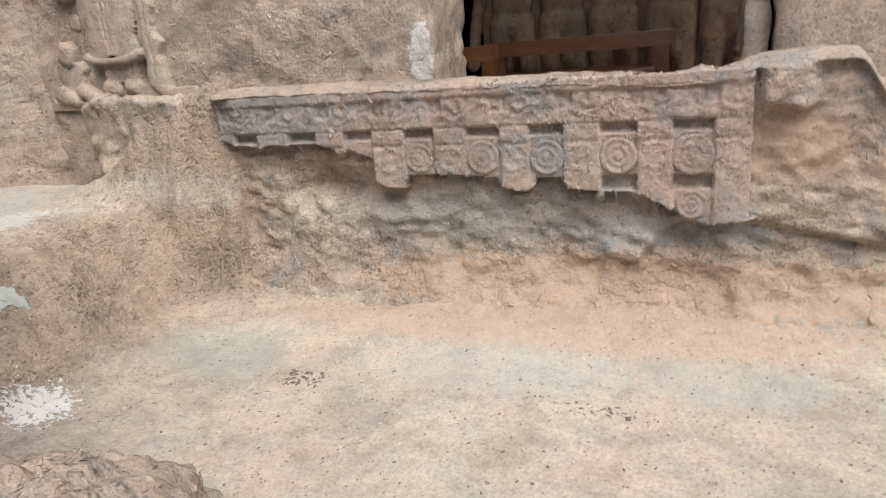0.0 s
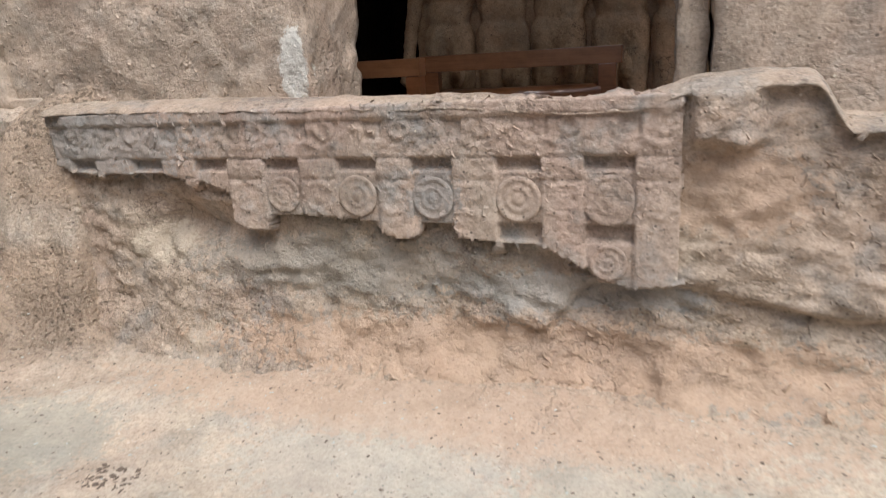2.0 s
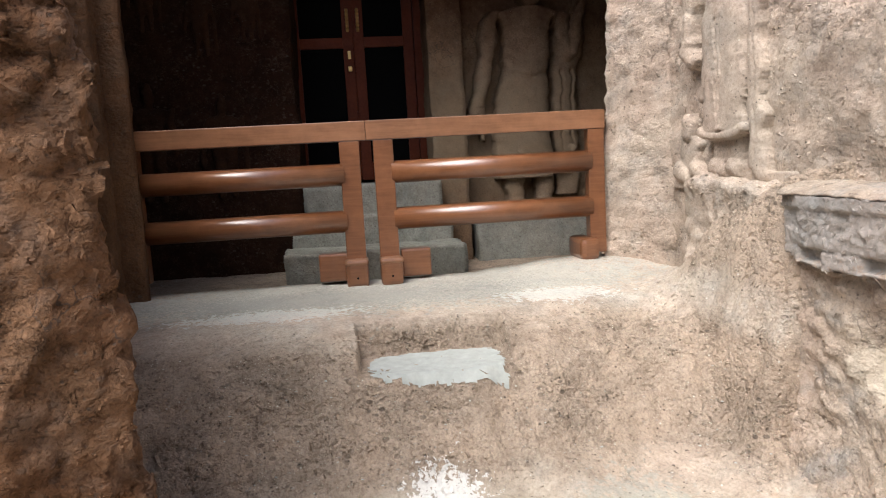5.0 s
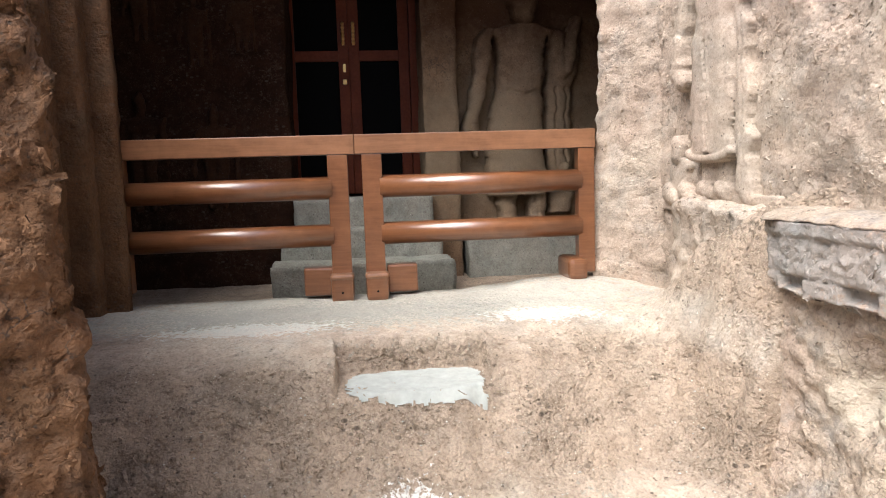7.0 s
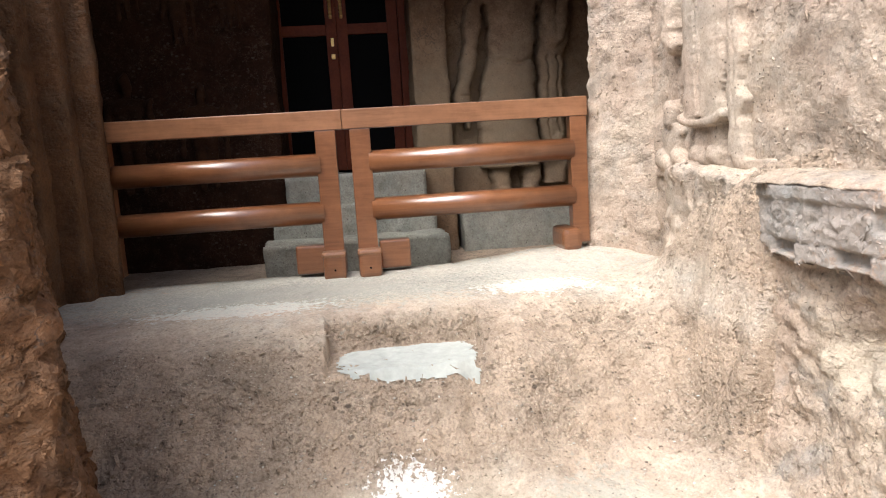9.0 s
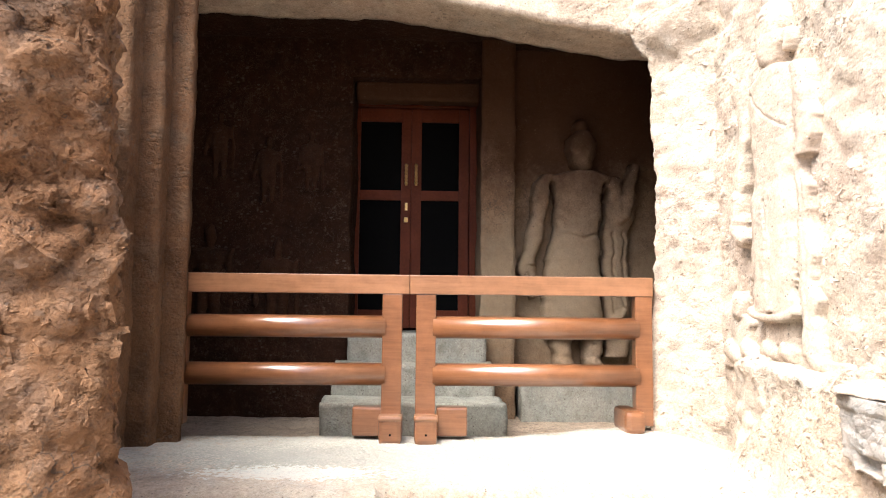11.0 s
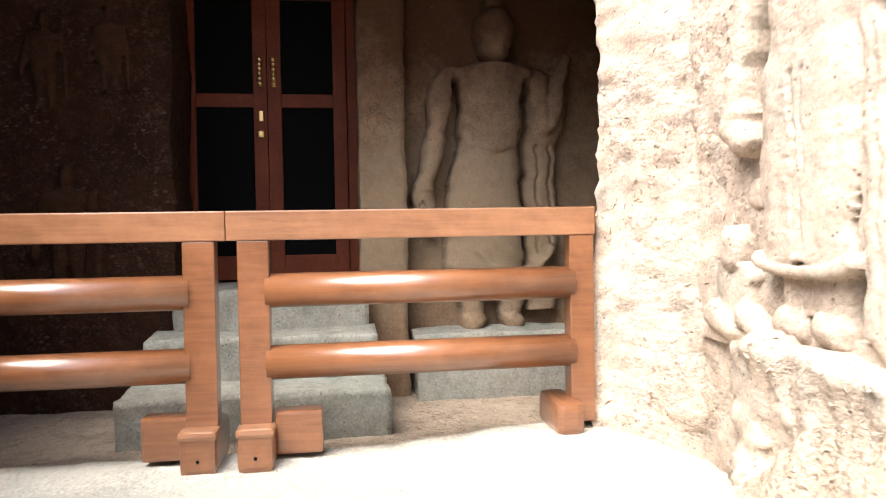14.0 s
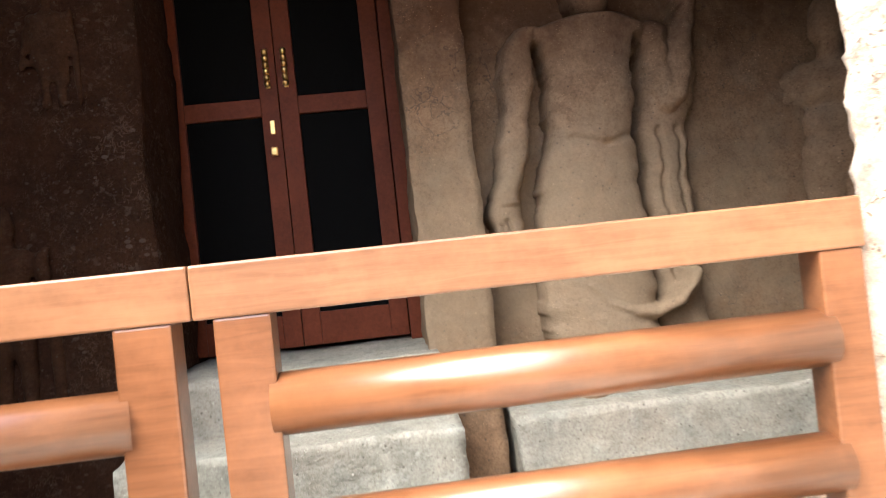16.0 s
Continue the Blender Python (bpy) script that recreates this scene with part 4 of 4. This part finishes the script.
pier("wall_hall_cell_west", (-2.1, 6.3, -0.2), (-1.85, 8.4, 3.4), M_SHADE_DARK, "dark side of a cell off the hall", 0.2, 0.02)
pier("wall_hall_cell_east", (-0.68, 6.3, -0.2), (-0.4, 8.4, 3.4), M_SHADE_DARK, "dark side of a cell off the hall", 0.2, 0.02)
pier("ceiling_hall_cell", (-2.2, 6.2, 3.1), (-0.3, 8.6, 4.5), M_SHADE_DARK, "rock ceiling of a cell off the hall", 0.2, 0.02)
pier("column_window", (1.35, 3.16, 0.5), (1.455, 3.5, 3.4), M_PARAPET, "grey worn rock pilaster in the window opening", 0.03, 0.015)
hall_fig = None
for i, xx in enumerate([-0.42, 0.02, 0.44, 0.9, 1.32, 1.78]):
    if hall_fig is None:
        ob = hall_fig = figure("hall_standing_figure", standing(1.75, 1), M_HALL, "brown standing figure carved in the hall's wall", 0.022, "statue", "row of figures in the hall")
    else:
        ob = copy_thing(hall_fig, pose(0, 0, 0))
    ob.matrix_world = pose(xx, HB - 0.04, 0.35, 0, 0, (-7, 5, -3, 8, -5, 2)[i])


# ---------------------------------------------------------------- wooden barriers
def barrier(name, foot_end):
    """A barrier 1.55 m long along local x from 0, front towards -y, floor at z 0. foot_end 1: the near end has no foot of its own."""
    ob = new(name)
    L, H = 1.51, 1.01
    box_part("top_rail", (0.0, -0.05, H - 0.118), (L, 0.045, H), M_WOOD_WORN, ob, 0.006)
    ends = [(0.04, 0.162), (L - 0.112, L - 0.006)] if foot_end == 0 else [(0.04, 0.162), (L - 0.165, L - 0.043)]
    for a, b in ends:
        box_part("post", (a, -0.045, 0.1), (b, 0.04, H - 0.118), M_WOOD, ob, 0.006)
    reach = ends[1][0] + 0.02 - 0.145
    for zc in (0.69, 0.40):
        bm = bmesh.new()
        bmesh.ops.create_cone(bm, cap_ends=True, segments=24, radius1=0.069, radius2=0.069, depth=reach, matrix=pose(0.145 + reach / 2, 0, zc, 0, 90, 0))
        part("round_bar", bm, M_WOOD, ob, "", True)
    for a in ((0.045, L - 0.165) if foot_end == 0 else (L - 0.165,)):
        if foot_end == 0 and a > 1:
            box_part("foot", (L - 0.2, -0.12, 0.06), (L - 0.075, 0.17, 0.2), M_WOOD, ob, 0.034)
            continue
        foot = box_part("foot", (a - 0.008, -0.15, 0.0), (a + 0.13, 0.19, 0.165), M_WOOD, ob, 0.026)
        bm = bmesh.new()
        bmesh.ops.create_cone(bm, cap_ends=True, segments=10, radius1=0.007, radius2=0.006, depth=0.006, matrix=pose(a + 0.062, -0.152, 0.06, 90, 0, 0))
        part("bolt", bm, M_DARK, foot, "small dark bolt head")
        box_part("clamp", (a - 0.012, -0.155, 0.135), (a + 0.134, -0.05, 0.172), M_WOOD_WORN, ob, 0.016)
    return ob


def brace(ob, a, b):
    box_part("foot_block", (a, -0.03, 0.03), (b, 0.07, 0.205), M_WOOD, ob, 0.014)


right = tagged(barrier("barrier", 0), "varnished brown wooden barrier with two round bars standing on the ledge", "barrier", "wooden barriers")
brace(right, 0.17, 0.36)
right.matrix_world = pose(-3.09, 1.30, 0.452, 0, 0, 90)
left = tagged(barrier("barrier", 1), "varnished brown wooden barrier with two round bars standing on the ledge", "barrier", "wooden barriers")
brace(left, 1.17, 1.36)
left.matrix_world = pose(-3.09, -0.212, 0.452, 0, 0, 90)
tagged(copy_thing(left, pose(-0.56, 5.62, HALL + 0.005, 0, 0, 0)), "worn brown wooden barrier standing inside the hall")
tagged(copy_thing(right, pose(-1.80, 5.2, HALL + 0.005, 0, 0, -7)), "worn brown wooden barrier standing inside the hall")

# ---------------------------------------------------------------- recess floor and litter
def lime_place(x, y):
    x, y = x + 0.008 * fbm(x * 12, y * 12, 1), y + 0.008 * fbm(x * 12, y * 12, 4)
    return (x, y, ground_height(x, y) + 0.005)


tagged(sheet("chalk_patch", steps(-1.94, -1.585, 0.01), steps(1.225, 1.845, 0.01), lime_place, M_CHALK,
             lambda x, y: ((x + 1.77) / 0.185) ** 6 + ((y - 1.535) / 0.31) ** 6 + 0.45 * fbm(x * 22, y * 22, 8) < 0.8), "pale dried lime in the recess of the ledge", "lime", kind="structure")


def litter(name, count, size, material, label, area, seed):
    rnd = random.Random(seed)
    verts, faces = [], []
    for _ in range(count):
        x, y = rnd.uniform(area[0], area[1]), rnd.uniform(area[2], area[3])
        z = ground_height(x, y)
        s, a = size * rnd.uniform(0.4, 1.5), rnd.uniform(0, 6.28)
        w = s * rnd.uniform(0.3, 0.8)
        c, d = math.cos(a), math.sin(a)
        b = len(verts)
        for u, v, h in ((-s, -w, 0), (s, -w * 0.6, 0), (s * 0.8, w, 0), (-s * 0.7, w * 0.8, 0), (0.1 * s, 0.1 * w, 0.55 * w)):
            verts.append((x + u * c - v * d, y + u * d + v * c, z + h + 0.001))
        faces += [(b, b + 1, b + 4), (b + 1, b + 2, b + 4), (b + 2, b + 3, b + 4), (b + 3, b, b + 4)]
    return tagged(mesh_object(name, verts, faces, material, shade=False), label, "litter", kind="stuff")


litter("grit", 1700, 0.0055, M_GRIT, "scattered grit on the rock floor", (-1.6, 2.2, 0.3, 2.7), 3)
litter("pale_chips", 480, 0.006, M_CHALK, "pale stone chips on the rock floor", (-1.6, 2.2, 0.6, 2.75), 11)
litter("dry_bits", 1000, 0.006, M_LEAF, "dry dark leaf bits on the rock floor", (-1.6, 2.2, 0.3, 2.7), 5)
litter("leaf_heap", 55, 0.010, M_LEAF, "small heap of dark dry leaves", (-0.46, -0.28, 2.0, 2.12), 7)
litter("leaf_heap", 30, 0.009, M_LEAF, "small heap of dry leaf stalks", (0.78, 1.02, 2.03, 2.1), 8)


# ---------------------------------------------------------------- loose and half-loose flakes of the rock's skin
def flakes(name, host, count, size, material, label, toward, keep, seed):
    """Small angular shards bedded in a surface of rock."""
    me = bpy.data.objects[host].data
    n = len(me.polygons)
    c, m, ar = np.empty(3 * n), np.empty(3 * n), np.empty(n)
    me.polygons.foreach_get("center", c)
    me.polygons.foreach_get("normal", m)
    me.polygons.foreach_get("area", ar)
    c, m = c.reshape(n, 3), m.reshape(n, 3)
    way = np.array(toward)
    m = m * np.where(m @ way < 0, -1.0, 1.0)[:, None]
    patchy = np.array([max(0.12, 0.55 + 1.5 * fbm(p[0] * 2.6, p[1] * 2.6, p[2] * 2.6 + seed, 3)) for p in c])
    odds = ar * keep(c[:, 0], c[:, 1], c[:, 2]) * (np.abs(m @ way) > 0.3) * patchy
    rng = np.random.default_rng(seed)
    pick = rng.choice(n, count, p=odds / odds.sum())
    p, nn = c[pick], m[pick]
    t1 = np.cross(nn, rng.normal(size=(count, 3)) * np.array((1.0, 1.0, 0.55)))
    t1 /= np.linalg.norm(t1, axis=1)[:, None] + 1e-9
    t2 = np.cross(nn, t1)
    side = np.sqrt(ar[pick])[:, None]
    p = p + side * (t1 * rng.uniform(-0.5, 0.5, (count, 1)) + t2 * rng.uniform(-0.5, 0.5, (count, 1)))
    ln = size * np.exp(rng.normal(0, 0.45, (count, 1)))
    w = ln * rng.uniform(0.25, 0.6, (count, 1))
    h = w * rng.uniform(0.35, 0.9, (count, 1))
    k = rng.uniform(-0.8, 0.8, (count, 1))
    corners = [p - ln * t1 - 0.4 * w * t2, p + 0.9 * ln * t1 - w * t2, p + ln * t1 + 0.5 * w * t2, p - 0.7 * ln * t1 + w * t2, p + 0.4 * ln * t1 + h * nn + k * w * t2, p - 0.5 * ln * t1 + 0.7 * h * nn + k * w * t2]
    verts = np.stack([q - (0.0015 * nn if i < 4 else 0) for i, q in enumerate(corners)], axis=1).reshape(-1, 3)
    faces = [tuple(6 * i + a for a in f) for i in range(count) for f in ((0, 1, 4, 5), (1, 2, 4), (2, 3, 5, 4), (3, 0, 5))]
    return tagged(mesh_object(name, verts.tolist(), faces, material, shade=False), label, "stone chips", kind="stuff")


SOUTH, EAST = (0.0, -0.95, 0.3), (0.7, 0.7, 0.1)
flakes("rock_flakes", "wall_parapet", 9000, 0.0085, M_PARAPET, "small flakes of rock on the eroded parapet", SOUTH, lambda x, y, z: (x < 2.3) * (z > -0.15) * (z < 0.95), 21)
flakes("rock_flakes", "ground", 9000, 0.0075, M_GROUND, "small flakes of rock on the ledge's rough slope", (0.5, -0.3, 0.8), lambda x, y, z: (x < -0.9) * (x > -2.2) * (y > -0.3) * (y < 2.9) * (z > -0.07) * ((z < 0.43) | (y > 2.62)), 22)
flakes("rock_flakes", "ground", 900, 0.008, M_GROUND, "sparse flakes of rock on the worn floor", (0.0, 0.0, 1.0), lambda x, y, z: (x < 2.3) * (x > -1.4) * (y > 0.2) * (y < 2.85), 23)
flakes("rock_flakes", "wall_facade_left", 8000, 0.0085, M_FACADE, "small flakes of rock on the pitted facade", SOUTH, lambda x, y, z: (y < 3.2) * (z > 0.9) * (z < 3.2), 24)
flakes("rock_flakes", "wall_jamb_right", 3500, 0.009, M_FACADE, "small flakes of rock on the door jamb", (0.6, -0.7, 0.0), lambda x, y, z: (z < 3.3) * (z > 0.45), 25)
flakes("rock_flakes", "wall_figure_shelf", 900, 0.008, M_FACADE, "small flakes of rock on the figure's shelf", SOUTH, lambda x, y, z: z > 0.4, 26)
flakes("rock_flakes", "panel", 2600, 0.0065, M_CARVED, "small flakes of rock on the carved railing", SOUTH, lambda x, y, z: z > 0.3, 27)
flakes("rock_flakes", "wall_rock_mass", 6500, 0.013, M_WING_SHADED, "sharp flakes on the rough-hewn rock mass", EAST, lambda x, y, z: (x > -2.3) * (y > -0.4) * (z < 2.6), 28)
flakes("rock_flakes", "boulder", 700, 0.012, M_PARAPET, "small flakes of rock on the boulder", (0.3, 0.1, 0.9), lambda x, y, z: z > -0.1, 29).location = boulder.location
